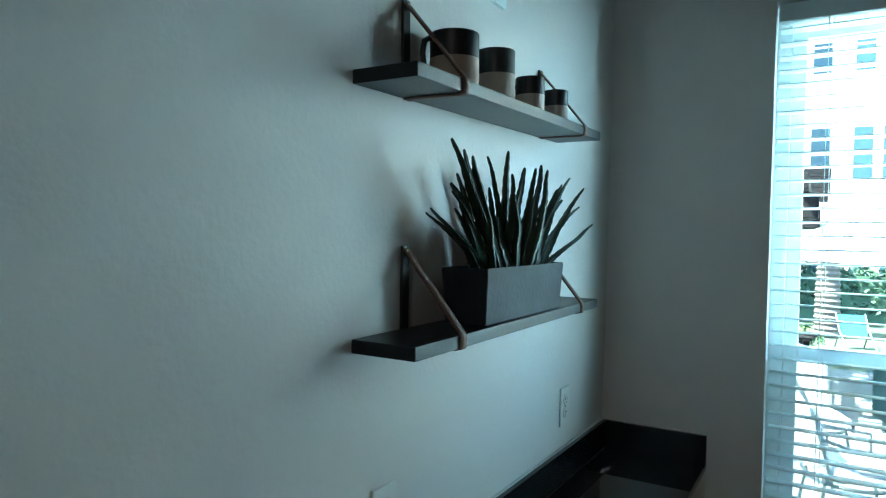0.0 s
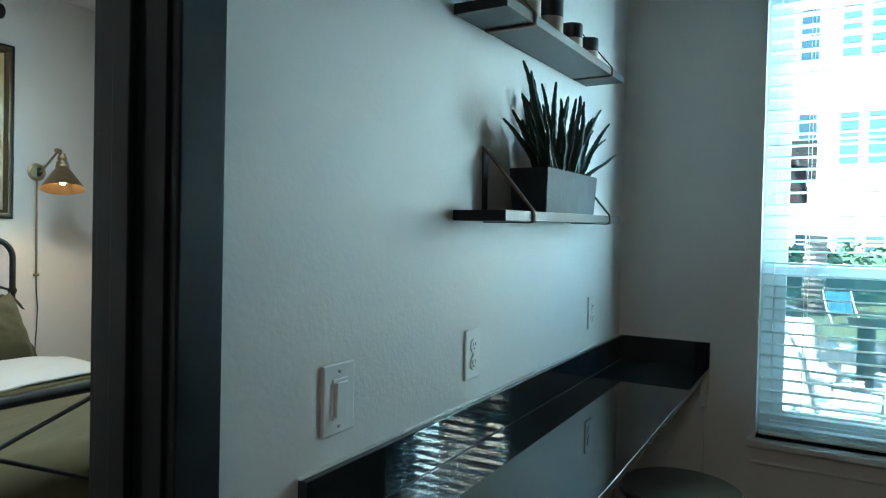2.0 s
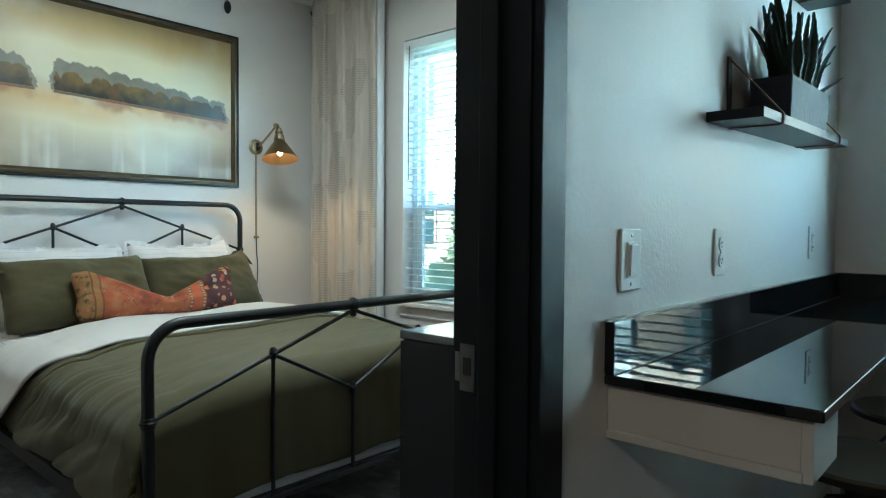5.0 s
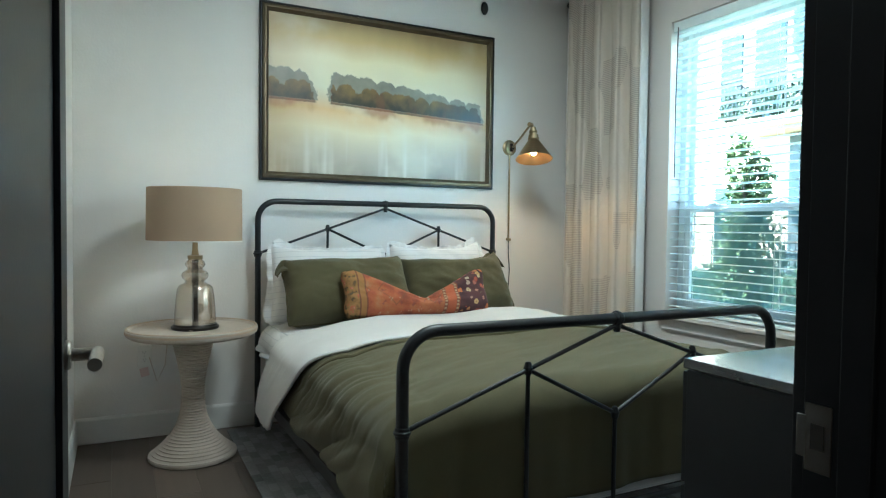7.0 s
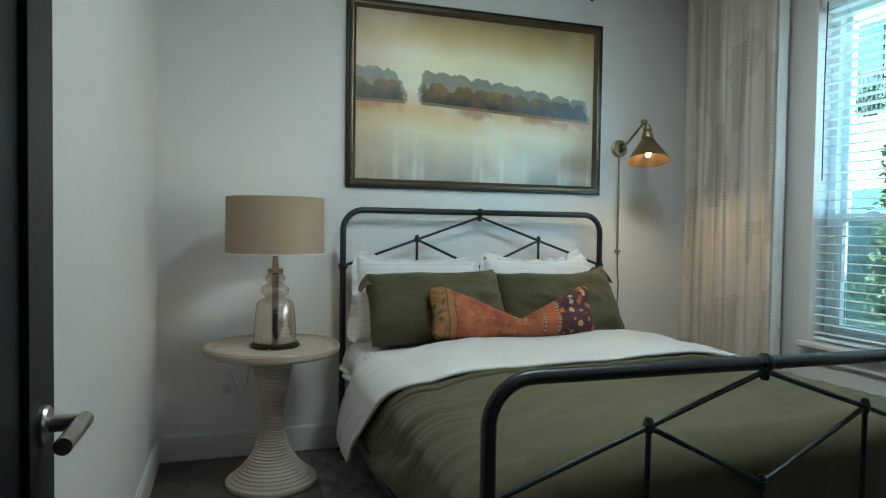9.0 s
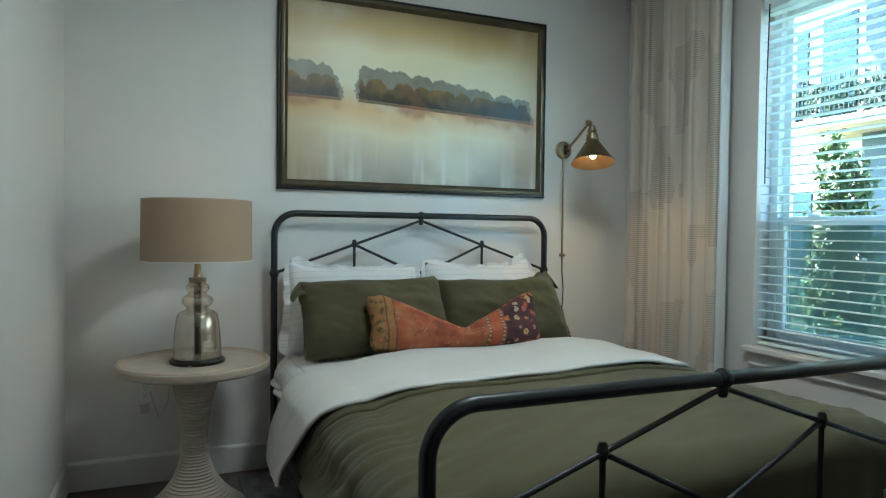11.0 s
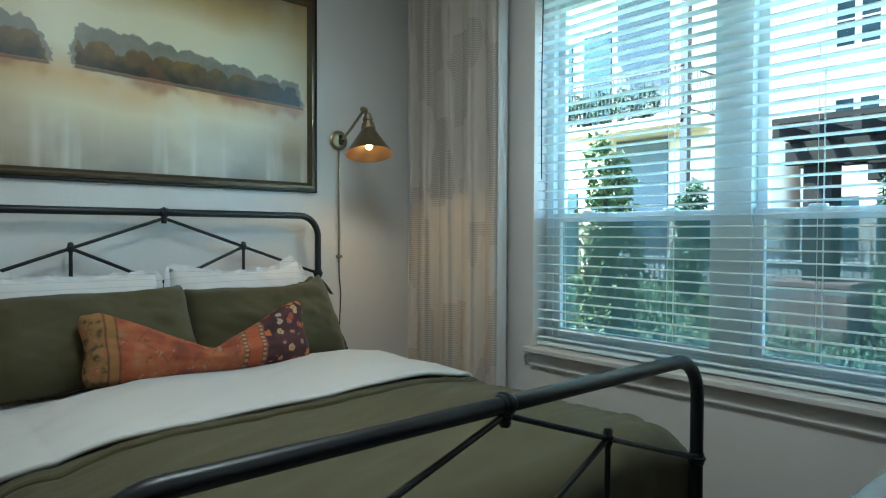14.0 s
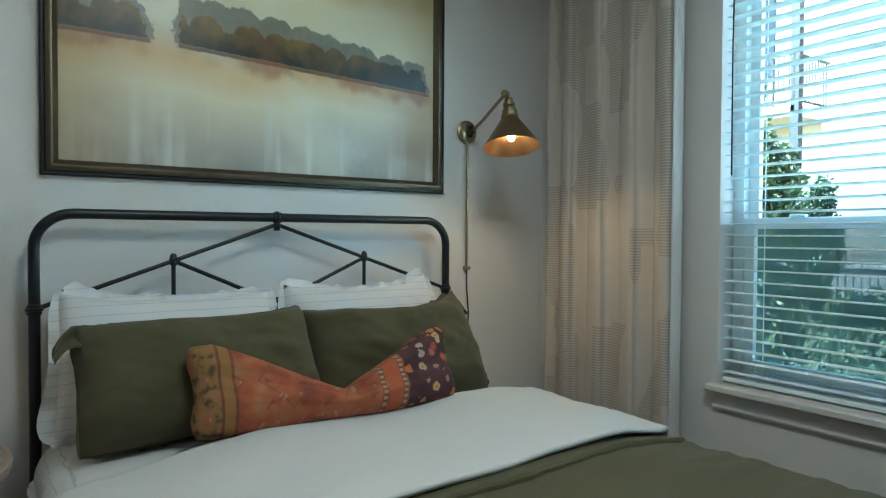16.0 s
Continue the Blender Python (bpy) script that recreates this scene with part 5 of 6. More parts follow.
def shelf(y0, z, tilt, label):
    """A board in two leather slings, each on an upright wall strip."""
    t = thing("wall_shelf", XS, y0, z, label, "shelf", group="strap shelves on the wall")
    t.matrix_basis = pose(XS, y0, z, tilt)
    part("board", box(0.001, 0.130, -0.474, 0.474, -0.024, 0.0, 0.002), BLACKWOOD, t)
    for y in (-0.320, 0.334):
        part("wall_strip", box(0.001, 0.007, y - 0.011, y + 0.011, 0.0, 0.156, 0.001), BLACKMETAL, t, "black metal wall strip")
        path = [(0.008, 0.150), (0.028, 0.126), (0.070, 0.076), (0.118, 0.018), (0.1325, 0.001), (0.1345, -0.010), (0.1325, -0.0255), (0.120, -0.0285), (0.060, -0.0275), (0.006, -0.0275)]
        bm = bmesh.new()
        rows = [[bm.verts.new((x, y + s * 0.011, q)) for s in (-1, 1)] for x, q in path]
        for a, b in zip(rows, rows[1:]):
            bm.faces.new((a[0], a[1], b[1], b[0]))
        thick(part("strap", bm, LEATHER, t, "brown leather strap"), 0.0028, 1.0)
        b2 = lathe([(0, 0), (0.006, 0), (0.005, 0.003), (0, 0.004)], 12)
        bmesh.ops.transform(b2, matrix=pose(0.0085, y, 0.146, 0, 90), verts=b2.verts)
        part("screw", b2, BRASS, t)
    return t


LOW_Y, LOW_Z, LOW_TILT, TOP_Y, TOP_Z, TOP_TILT = 1.654, 1.472, 1.4, 1.636, 1.932, 2.7
shelf(LOW_Y, LOW_Z, LOW_TILT, "black wooden shelf on leather straps carrying a planter")
shelf(TOP_Y, TOP_Z, TOP_TILT, "black wooden shelf on leather straps carrying mugs")


def mug(y, r, h, turn, label):
    t = thing("mug", -0.252, y, TOP_Z, label, "mug", turn, group="mugs on the shelf")
    t.matrix_basis = pose(XS, TOP_Y, TOP_Z, TOP_TILT) @ pose(0.063, y - TOP_Y, 0.0005, 0, 0, turn)
    k = h * 0.54
    w = 0.004
    part("lower_body", lathe([(0, 0), (r - 0.004, 0), (r - 0.001, 0.002), (r, 0.006), (r, k)], 40), MUGTAN, t, "unglazed tan lower half")
    part("upper_body", lathe([(r, k), (r + 0.0003, h - 0.003), (r - 0.001, h), (r - w + 0.001, h), (r - w, h - 0.003), (r - w, 0.006), (0, 0.006)], 40), MUGDARK, t, "matte black glazed upper half")
    pts = [(r - 0.002, 0, h * 0.82), (r + 0.012, 0, h * 0.85), (r + 0.024, 0, h * 0.78), (r + 0.028, 0, h * 0.55), (r + 0.024, 0, h * 0.32), (r + 0.012, 0, h * 0.24), (r - 0.002, 0, h * 0.26)]
    part("handle", tube(pts, 0.0055, 12), MUGDARK, t, "black glazed handle")
    return t


mug(1.395, 0.047, 0.104, -112, "tall black and tan stoneware mug with its handle turned out")
mug(1.575, 0.041, 0.112, 170, "tall black and tan stoneware mug")
mug(1.762, 0.035, 0.090, 170, "short black and tan stoneware cup")
mug(1.932, 0.032, 0.088, 170, "smallest black and tan stoneware cup")

ON_LOW = pose(XS, LOW_Y, LOW_Z, LOW_TILT) @ pose(0.072, -0.002, 0.0005)
planter = thing("planter", -0.243, 1.632, LOW_Z, "rectangular gray concrete planter on the shelf", "planter")
planter.matrix_basis = ON_LOW
bm = bmesh.new()
a0, b0, a1, b1, hh = 0.046, 0.202, 0.052, 0.210, 0.112
rings = []
for a, b, z in ((a0, b0, 0), (a1, b1, hh), (a1 - 0.008, b1 - 0.008, hh), (a1 - 0.009, b1 - 0.009, hh - 0.02)):
    rings.append([bm.verts.new((sx * a, sy * b, z)) for sx, sy in ((-1, -1), (1, -1), (1, 1), (-1, 1))])
for p, q in zip(rings, rings[1:]):
    for k in range(4):
        bm.faces.new((p[k], p[(k + 1) % 4], q[(k + 1) % 4], q[k]))
bm.faces.new(rings[0][::-1])
bm.faces.new(rings[-1])
bmesh.ops.bevel(bm, geom=[e for e in bm.edges], offset=0.0015, segments=2, affect="EDGES")
part("trough", bm, PLANTERSTONE, planter)
bm = bmesh.new()
add_grid(bm, 16, 60, lambda u, v: ((u - 0.5) * 0.085, (v - 0.5) * 0.402, 0.095 + 0.012 * nz(u * 9, v * 40, 1) + 0.008 * nz(u * 22, v * 90, 3)))
part("moss", bm, SOIL, planter, "dry moss topping")

cactus = thing("cactus_plant", -0.243, 1.632, LOW_Z + 0.09, "dark green stapelia cactus with many upright finger stems", "plant")
cactus.matrix_basis = ON_LOW @ pose(0, 0, 0.090)


def stem(bm, x, y, tx, ty, h, r, seed, bend):
    """A four-ribbed finger with small teeth, tapering to a blunt tip."""
    n, seg = 22, 8
    rings = []
    for i in range(n + 1):
        t = i / n
        cx = x + tx * t + bend * math.sin(t * 2.6) * 0.02 + 0.004 * nz(t * 4, seed, 1)
        cy = y + ty * t ** 1.25 + 0.005 * nz(t * 4, seed, 5)
        rr = r * (0.95 + 0.50 * math.sin(min(1, t * 2.4) * math.pi * 0.6)) * (1.08 - 0.62 * t) * (1 - t ** 8 * 0.4)
        rings.append([bm.verts.new((cx + rr * (1.28 if k % 2 == 0 else 0.62) * (1 + (0.22 if i % 2 and k % 2 == 0 else 0)) * math.cos(2 * math.pi * k / seg + seed), cy + rr * (1.28 if k % 2 == 0 else 0.62) * (1 + (0.22 if i % 2 and k % 2 == 0 else 0)) * math.sin(2 * math.pi * k / seg + seed), h * t)) for k in range(seg)])
    for a, b in zip(rings, rings[1:]):
        for k in range(seg):
            bm.faces.new((a[k], a[(k + 1) % seg], b[(k + 1) % seg], b[k]))
    tip = bm.verts.new(sum((v.co for v in rings[-1]), Vector()) / seg + Vector((0, 0, r * 0.5)))
    for k in range(seg):
        bm.faces.new((rings[-1][k], rings[-1][(k + 1) % seg], tip))


rng = random.Random(5)
for i in range(30):
    u = (i + 0.5) / 30
    y = (u - 0.48) * 0.30 + rng.uniform(-0.012, 0.012)
    x = rng.uniform(-0.026, 0.030)
    h = rng.choice((0.13, 0.18, 0.235, 0.265)) * rng.uniform(0.9, 1.1) * (1.0 - 0.12 * abs(u - 0.45))
    bm = bmesh.new()
    stem(bm, x, y, rng.uniform(-0.015, 0.04), (u - 0.5) * rng.uniform(0.25, 0.95) + rng.uniform(-0.07, 0.07), h, rng.uniform(0.0050, 0.0072), i * 1.3, rng.uniform(-1, 1))
    part("stem", bm, CACTUS, cactus, "", True, 60)
bm = bmesh.new()
for i in range(3):
    stem(bm, 0.0, -0.15 + 0.02 * i, 0.02, -0.16 - 0.02 * i, 0.10 + 0.08 * i, 0.008, 40 + i, 0.5)
part("stem", bm, CACTUS, cactus, "", True, 60)

stool = thing("bar_stool", 0.040, 2.07, 0, "industrial swivel stool with a round dark wooden seat", "stool", group="stools at the counter")
part("seat", lathe([(0, 0.598), (0.150, 0.598), (0.176, 0.602), (0.184, 0.610), (0.184, 0.620), (0.178, 0.627), (0.160, 0.626), (0.08, 0.621), (0, 0.619)], 56), SEATWOOD, stool, "round worn wooden seat")
part("seat_rim", lathe([(0.1845, 0.604), (0.1875, 0.605), (0.1875, 0.619), (0.1845, 0.620)], 56), BLACKMETAL, stool, "dark metal rim")
part("hub", lathe([(0, 0.50), (0.045, 0.50), (0.050, 0.505), (0.050, 0.585), (0.075, 0.590), (0.075, 0.597), (0, 0.597)], 32), BLACKMETAL, stool)
prof = [(0, 0.22)] + [(0.016 + 0.0022 * (i % 2), 0.22 + i * 0.004) for i in range(70)] + [(0, 0.50)]
part("screw_spindle", lathe(prof, 20), BLACKMETAL, stool)
part("height_lever", tube([(-0.045, -0.02, 0.535), (-0.085, -0.03, 0.535), (-0.10, -0.035, 0.515)], 0.006, 10), BLACKMETAL, stool)
for i in range(4):
    a = radians(45 + 90 * i)
    c, s = math.cos(a), math.sin(a)
    part("leg", tube([(0.035 * c, 0.035 * s, 0.50), (0.07 * c, 0.07 * s, 0.44), (0.19 * c, 0.19 * s, 0.0)], 0.011, 12), BLACKMETAL, stool)
part("foot_ring", add_tube(bmesh.new(), [(0.155 * math.cos(a * math.pi / 20), 0.155 * math.sin(a * math.pi / 20), 0.13) for a in range(41)], 0.008, 10, False), BLACKMETAL, stool)
copy_thing(stool, pose(-0.015, 1.455, 0, 0, 0, 25))

# ---- outdoors ----
GZ = -0.20
bm = bmesh.new()
add_grid(bm, 40, 40, lambda u, v: (-400 + 800 * u, YO + 0.0 + 600 * v ** 2.2, GZ - 0.02))
add_box(bm, -400, 400, -300, YO, GZ - 0.3, GZ - 0.021)
ground = structure("ground", bm, LAWN, "green lawn and low ground cover around the buildings", "ground")
patio = structure("pavement", box(-1.6, 7.5, YO + 0.02, 12.7, GZ - 0.1, GZ - 0.015), MORTAR, "pale paved patio with square slabs", "pavement")


def leaf_cloud(bm, centre, size, count, leaf, rng, hollow=0.45):
    """Scatters small folded leaves through an uneven ellipsoid, denser towards its skin."""
    cx, cy, cz = centre
    for _ in range(count):
        d = Vector((rng.gauss(0, 1), rng.gauss(0, 1), rng.gauss(0, 1))).normalized()
        k = hollow + (1 - hollow) * rng.random() ** 0.6
        k *= 1 + 0.30 * nz(d.x * 2.2 + cx, d.y * 2.2 + cy, d.z * 2.2 + cz)
        c = Vector((cx + d.x * size[0] * k, cy + d.y * size[1] * k, cz + d.z * size[2] * k))
        a = Vector((rng.uniform(-1, 1), rng.uniform(-1, 1), rng.uniform(-0.6, 0.9))).normalized()
        b = a.orthogonal().normalized()
        b = (b * math.cos(q := rng.uniform(0, 6.28)) + a.cross(b) * math.sin(q))
        n = a.cross(b)
        s = leaf * rng.uniform(0.6, 1.3)
        vs = [bm.verts.new(c + a * s * p + b * s * w + n * s * f) for p, w, f in ((-0.5, 0, 0), (0, 0.26, 0.08), (0.5, 0, -0.06), (0, -0.26, 0.08))]
        bm.faces.new((vs[0], vs[1], vs[2]))
        bm.faces.new((vs[0], vs[2], vs[3]))


def shrub(name, x, y, w, h, leaf, count, seed, material, label, category, z=GZ, trunk=0.25, lumps=9):
    rng = random.Random(seed)
    t = thing(name, x, y, z, label, category)
    bm = tube([(0, 0, -0.05), (0.02, 0.01, h * 0.3), (-0.02, 0.02, h * 0.65), (0.01, 0, h * 0.92)], [0.05 * w + 0.02, 0.04 * w + 0.015, 0.02 * w + 0.01, 0.006], 10)
    for i in range(12):
        zz = h * (trunk + (0.9 - trunk) * i / 12)
        a = i * 2.4
        r = w * 0.36 * rng.uniform(0.7, 1.1)
        add_tube(bm, [(0, 0, zz), (r * 0.5 * math.cos(a), r * 0.5 * math.sin(a), zz + 0.08 * h), (r * math.cos(a), r * math.sin(a), zz + 0.13 * h)], [0.018, 0.011, 0.004], 6)
    part("trunk", bm, BARK, t)
    bm = bmesh.new()
    for i in range(lumps):
        k = i / (lumps - 1)
        zc = h * (trunk + (1 - trunk) * (0.08 + 0.84 * k))
        wide = w / 2 * (0.62 + 0.45 * math.sin(min(1.0, k * 0.9 + 0.2) * math.pi))
        leaf_cloud(bm, (rng.uniform(-0.16, 0.16) * w, rng.uniform(-0.16, 0.16) * w, zc), (wide * 0.8, wide * 0.8, h * 0.16), count // lumps, leaf, rng)
    part("crown", bm, material, t, "", False)
    return t


shrub("shrub", -3.50, 4.20, 0.50, 2.02, 0.062, 5200, 1, LEAF, "tall leafy sunlit shrub outside the bedroom window", "shrub", trunk=0.04, lumps=12)
shrub("shrub", -5.80, 9.60, 0.68, 2.10, 0.075, 5000, 2, LEAFDARK, "rounded clipped shrub beyond the planting bed", "shrub", trunk=0.3)
shrub("shrub", -3.05, 9.40, 0.60, 2.05, 0.07, 1400, 3, LEAFDARK, "small shrub beside the pergola post", "shrub", trunk=0.2)
shrub("shrub", 2.2, 9.8, 0.8, 1.3, 0.08, 1500, 4, LEAF, "leafy shrub at the patio edge", "shrub", trunk=0.1)


def leaf_bank(name, x0, x1, y0, y1, z0, z1, leaf, count, seed, material, label):
    rng = random.Random(seed)
    bm = bmesh.new()
    n = max(2, int((x1 - x0) * 1.1))
    for i in range(n):
        cx = x0 + (x1 - x0) * (i + 0.5) / n
        leaf_cloud(bm, (cx, (y0 + y1) / 2, z0 + (z1 - z0) * 0.48), ((x1 - x0) / n * 0.75, (y1 - y0) / 2, (z1 - z0) * 0.5 * rng.uniform(0.85, 1.1)), count // n, leaf, rng, 0.2)
    if z1 > 0.4:
        add_box(bm, x0, x1, (y0 + y1) / 2 - (y1 - y0) * 0.28, (y0 + y1) / 2 + (y1 - y0) * 0.28, z0, z0 + (z1 - z0) * 0.72)
    return tagged(part(name, bm, material, None, "", False), label, "hedge", kind="stuff")


leaf_bank("ground_cover", -8.2, -2.0, 5.6, 9.6, GZ - 0.05, 0.28, 0.075, 13000, 11, LEAFDARK, "low leafy ground cover planted below the window")
leaf_bank("hedge", -9.5, -0.9, 9.9, 10.7, GZ, 0.62, 0.10, 9000, 14, LEAFDARK, "knee-high dark clipped hedge before the fence")
leaf_bank("hedge", -12.0, 14.0, 21.2, 22.6, GZ, 1.60, 0.24, 15000, 12, LEAFDARK, "long dark clipped hedge across the lawn")
leaf_bank("hedge", -3.8, 0.1, 12.9, 13.6, GZ, 0.55, 0.14, 2600, 13, LEAF, "low green hedge behind the patio")


def facade_window(parent, x, y, z, w, h, white=True):
    wn_ = part("window", box(x - w / 2 - 0.07, x + w / 2 + 0.07, y - 0.05, y + 0.02, z - 0.07, z + h + 0.07), STUCCO if white else RAIL, parent)
    part("pane", box(x - w / 2, x + w / 2, y - 0.056, y - 0.05, z, z + h * 0.48), DARKPANE, wn_)
    part("pane", box(x - w / 2, x + w / 2, y - 0.056, y - 0.05, z + h * 0.52, z + h), DARKPANE, wn_)


def balcony(parent, x0, x1, y, z, depth):
    b = part("balcony", box(x0, x1, y - depth, y, z - 0.22, z, 0.01), STUCCO, parent)
    bm = bmesh.new()
    for zz in (z + 0.08, z + 1.02):
        add_box(bm, x0, x1, y - depth, y - depth + 0.04, zz, zz + 0.045)
        add_box(bm, x0, x0 + 0.04, y - depth, y, zz, zz + 0.045)
        add_box(bm, x1 - 0.04, x1, y - depth, y, zz, zz + 0.045)
    n = int((x1 - x0) / 0.115)
    for i in range(n + 1):
        xx = x0 + (x1 - x0 - 0.02) * i / n
        add_box(bm, xx, xx + 0.018, y - depth + 0.01, y - depth + 0.028, z + 0.1, z + 1.03)
    m = int(depth / 0.115)
    for i in range(m):
        for xx in (x0 + 0.01, x1 - 0.028):
            add_box(bm, xx, xx + 0.018, y - depth + depth * i / m, y - depth + depth * i / m + 0.018, z + 0.1, z + 1.03)
    part("railing", bm, RAIL, b, "black metal railing")


def block(x0, x1, y, depth, storeys, label, cols, bal=(), gap=3.1, base=GZ, win=(0.95, 1.75), panels=()):
    """A white apartment house: walls, parapet, window rows, balconies, dark panels."""
    t = thing("apartment_building", (x0 + x1) / 2, y, base, label, "building")
    h = storeys * gap + 0.5
    part("wall", box(x0 - (x0 + x1) / 2, x1 - (x0 + x1) / 2, 0, depth, 0, h), STUCCO, t)
    part("parapet", box(x0 - (x0 + x1) / 2 - 0.15, x1 - (x0 + x1) / 2 + 0.15, -0.15, depth, h, h + 0.35), STUCCO, t)
    c = (x0 + x1) / 2
    for s in range(storeys):
        for cx in cols:
            facade_window(t, cx - c, 0, 0.85 + s * gap, *win)
        if s:
            for bx0, bx1, d in bal:
                balcony(t, bx0 - c, bx1 - c, 0, s * gap, d)
    # flat dark panels stand in for a recess, panes and poles
    for px0, px1, pz0, pz1, mt in panels:
        part("panel", box(px0 - c, px1 - c, -0.06, 0.0, pz0, pz1), mt, t, "flat dark panel set on the wall")
    return t


# far white block seen from the desk, and its return seen from the bedroom
block(-14.0, 16.0, 23.5, 12, 5, "long white apartment building with window rows and balconies", [-12.6, -11.3, -9.4, -8.1, -7.4, -5.6, -4.2, 0.15, 1.27, 2.02, 2.62, 4.4, 5.2, 7.4, 8.2, 10.5, 12.5], [(-2.6, -0.25, 1.2), (5.9, 6.9, 1.2)], gap=3.3, win=(0.50, 1.6),
      panels=[(2.98, 3.06, 0.0, 17.0, RAIL), (-0.62, -0.52, 0, 17.0, RAIL)])
near = block(-22.0, -8.35, 15.2, 10, 4, "white apartment building with black-railed balconies", [-19.5, -17.0, -14.5], [(-11.9, -8.2, 1.45)], gap=4.15,
      panels=[(-13.1, -12.4, 4.6, 6.8, DARKPANE), (-12.0, -11.1, 4.2, 6.9, DARKPANE), (-10.9, -9.4, 4.16, 8.0, STUCCOGRAY), (-10.9, -9.4, 0.1, 3.9, STUCCOGRAY), (-13.1, -12.4, 8.9, 11.0, DARKPANE), (-12.0, -11.1, 8.4, 11.2, DARKPANE), (-10.9, -9.4, 8.3, 12.2, STUCCOGRAY), (-13.2, -12.2, 0.1, 2.6, DARKPANE)])
post = part("corner_post", box(6.88, 7.05, -1.45, -1.28, 0, 14.0), RAIL, near, "dark steel corner post")
bm = bmesh.new()
rng = random.Random(77)
for i in range(5):
    leaf_cloud(bm, (3.4 + 0.62 * i, -1.2, 4.15 + 0.40), (0.36, 0.25, 0.48), 420, 0.12, rng)
part("balcony_plants", bm, LEAFDARK, near, "leafy pots along the balcony rail", False)
block(-7.9, -3.6, 19.5, 8, 1, "low white clubhouse wing behind the garden", [-6.9, -5.6, -4.3], gap=3.6, win=(0.9, 1.6))

# pergola on brick piers
pg = thing("pergola", -2.45, 8.55, GZ, "dark brown timber pergola on brick piers over the walkway", "pergola")


def pier(x, y, w, h):
    p = part("pier", box(x - w / 2 + 0.008, x + w / 2 - 0.008, y - w / 2 + 0.008, y + w / 2 - 0.008, 0, h - 0.06), MORTAR, pg, "red-brown brick pier")
    # cap takes the brick's dark tone in place of shade from the purlins
    part("cap", box(x - w / 2 - 0.04, x + w / 2 + 0.04, y - w / 2 - 0.04, y + w / 2 + 0.04, h - 0.06, h, 0.01), BRICK, p, "pier cap toned dark for the pergola's shade")
    me = mesh_of(box(0, 0.190, 0, 0.012, 0, 0.060), "brick", BRICK)
    for r in range(int((h - 0.07) / 0.072)):
        for k in range(int(w / 0.2)):
            for side in range(2):
                b = new("brick", me)
                b.parent = p
                off = 0.004
                b.matrix_basis = pose(x - w / 2 + off + k * 0.2, y - w / 2 - 0.004, 0.01 + r * 0.072) if side == 0 else pose(x + w / 2 + 0.004, y - w / 2 + off + k * 0.2, 0.01 + r * 0.072, 0, 0, 90)


pier(-1.05, -0.25, 0.80, 0.92)
pier(1.95, -0.25, 0.80, 0.92)
for x in (-1.05, 1.95):
    for y in (-0.25, 2.6):
        part("post", box(x - 0.15, x + 0.15, y - 0.15, y + 0.15, 0.92 if y < 0 else 0, 2.30, 0.01), BROWNWOOD, pg)
for y in (-0.25, 2.6):
    for dy in (-0.20, 0.20):
        part("beam", box(-1.36, 2.75, y + dy - 0.045, y + dy + 0.045, 2.22, 2.48, 0.01), BROWNWOOD, pg)
for i in range(11):
    x = -1.28 + i * 0.39
    part("rafter", box(x - 0.04, x + 0.04, -0.95, 3.3, 2.48, 2.64, 0.01), BROWNWOOD, pg)
for i in range(14):
    y = -0.85 + i * 0.31
    part("purlin", box(-1.42, 2.85, y - 0.025, y + 0.025, 2.64, 2.70), BROWNWOOD, pg)

# fence behind the bedding
fence = thing("fence", -6.6, 10.9, GZ, "black metal picket fence behind the planting", "fence")
for zz in (0.25, 1.15):
    part("fence_rail", box(-3.0, 3.2, -0.02, 0.02, zz, zz + 0.04), RAIL, fence)
me = mesh_of(box(-0.009, 0.009, -0.009, 0.009, 0.0, 1.3), "picket", RAIL)
for i in range(56):
    b = new("picket", me)
    b.parent = fence
    b.location = (-3.0 + i * 0.1105, 0, 0)
bw = thing("garden_wall", -5.0, 11.6, GZ, "low dark gray rendered garden wall", "garden wall")
part("wall_body", box(-3.6, 3.6, 0, 0.3, 0, 0.95, 0.01), STUCCOGRAY, bw)
part("coping", box(-3.65, 3.65, -0.04, 0.34, 0.95, 1.01, 0.01), CONCRETE, bw)

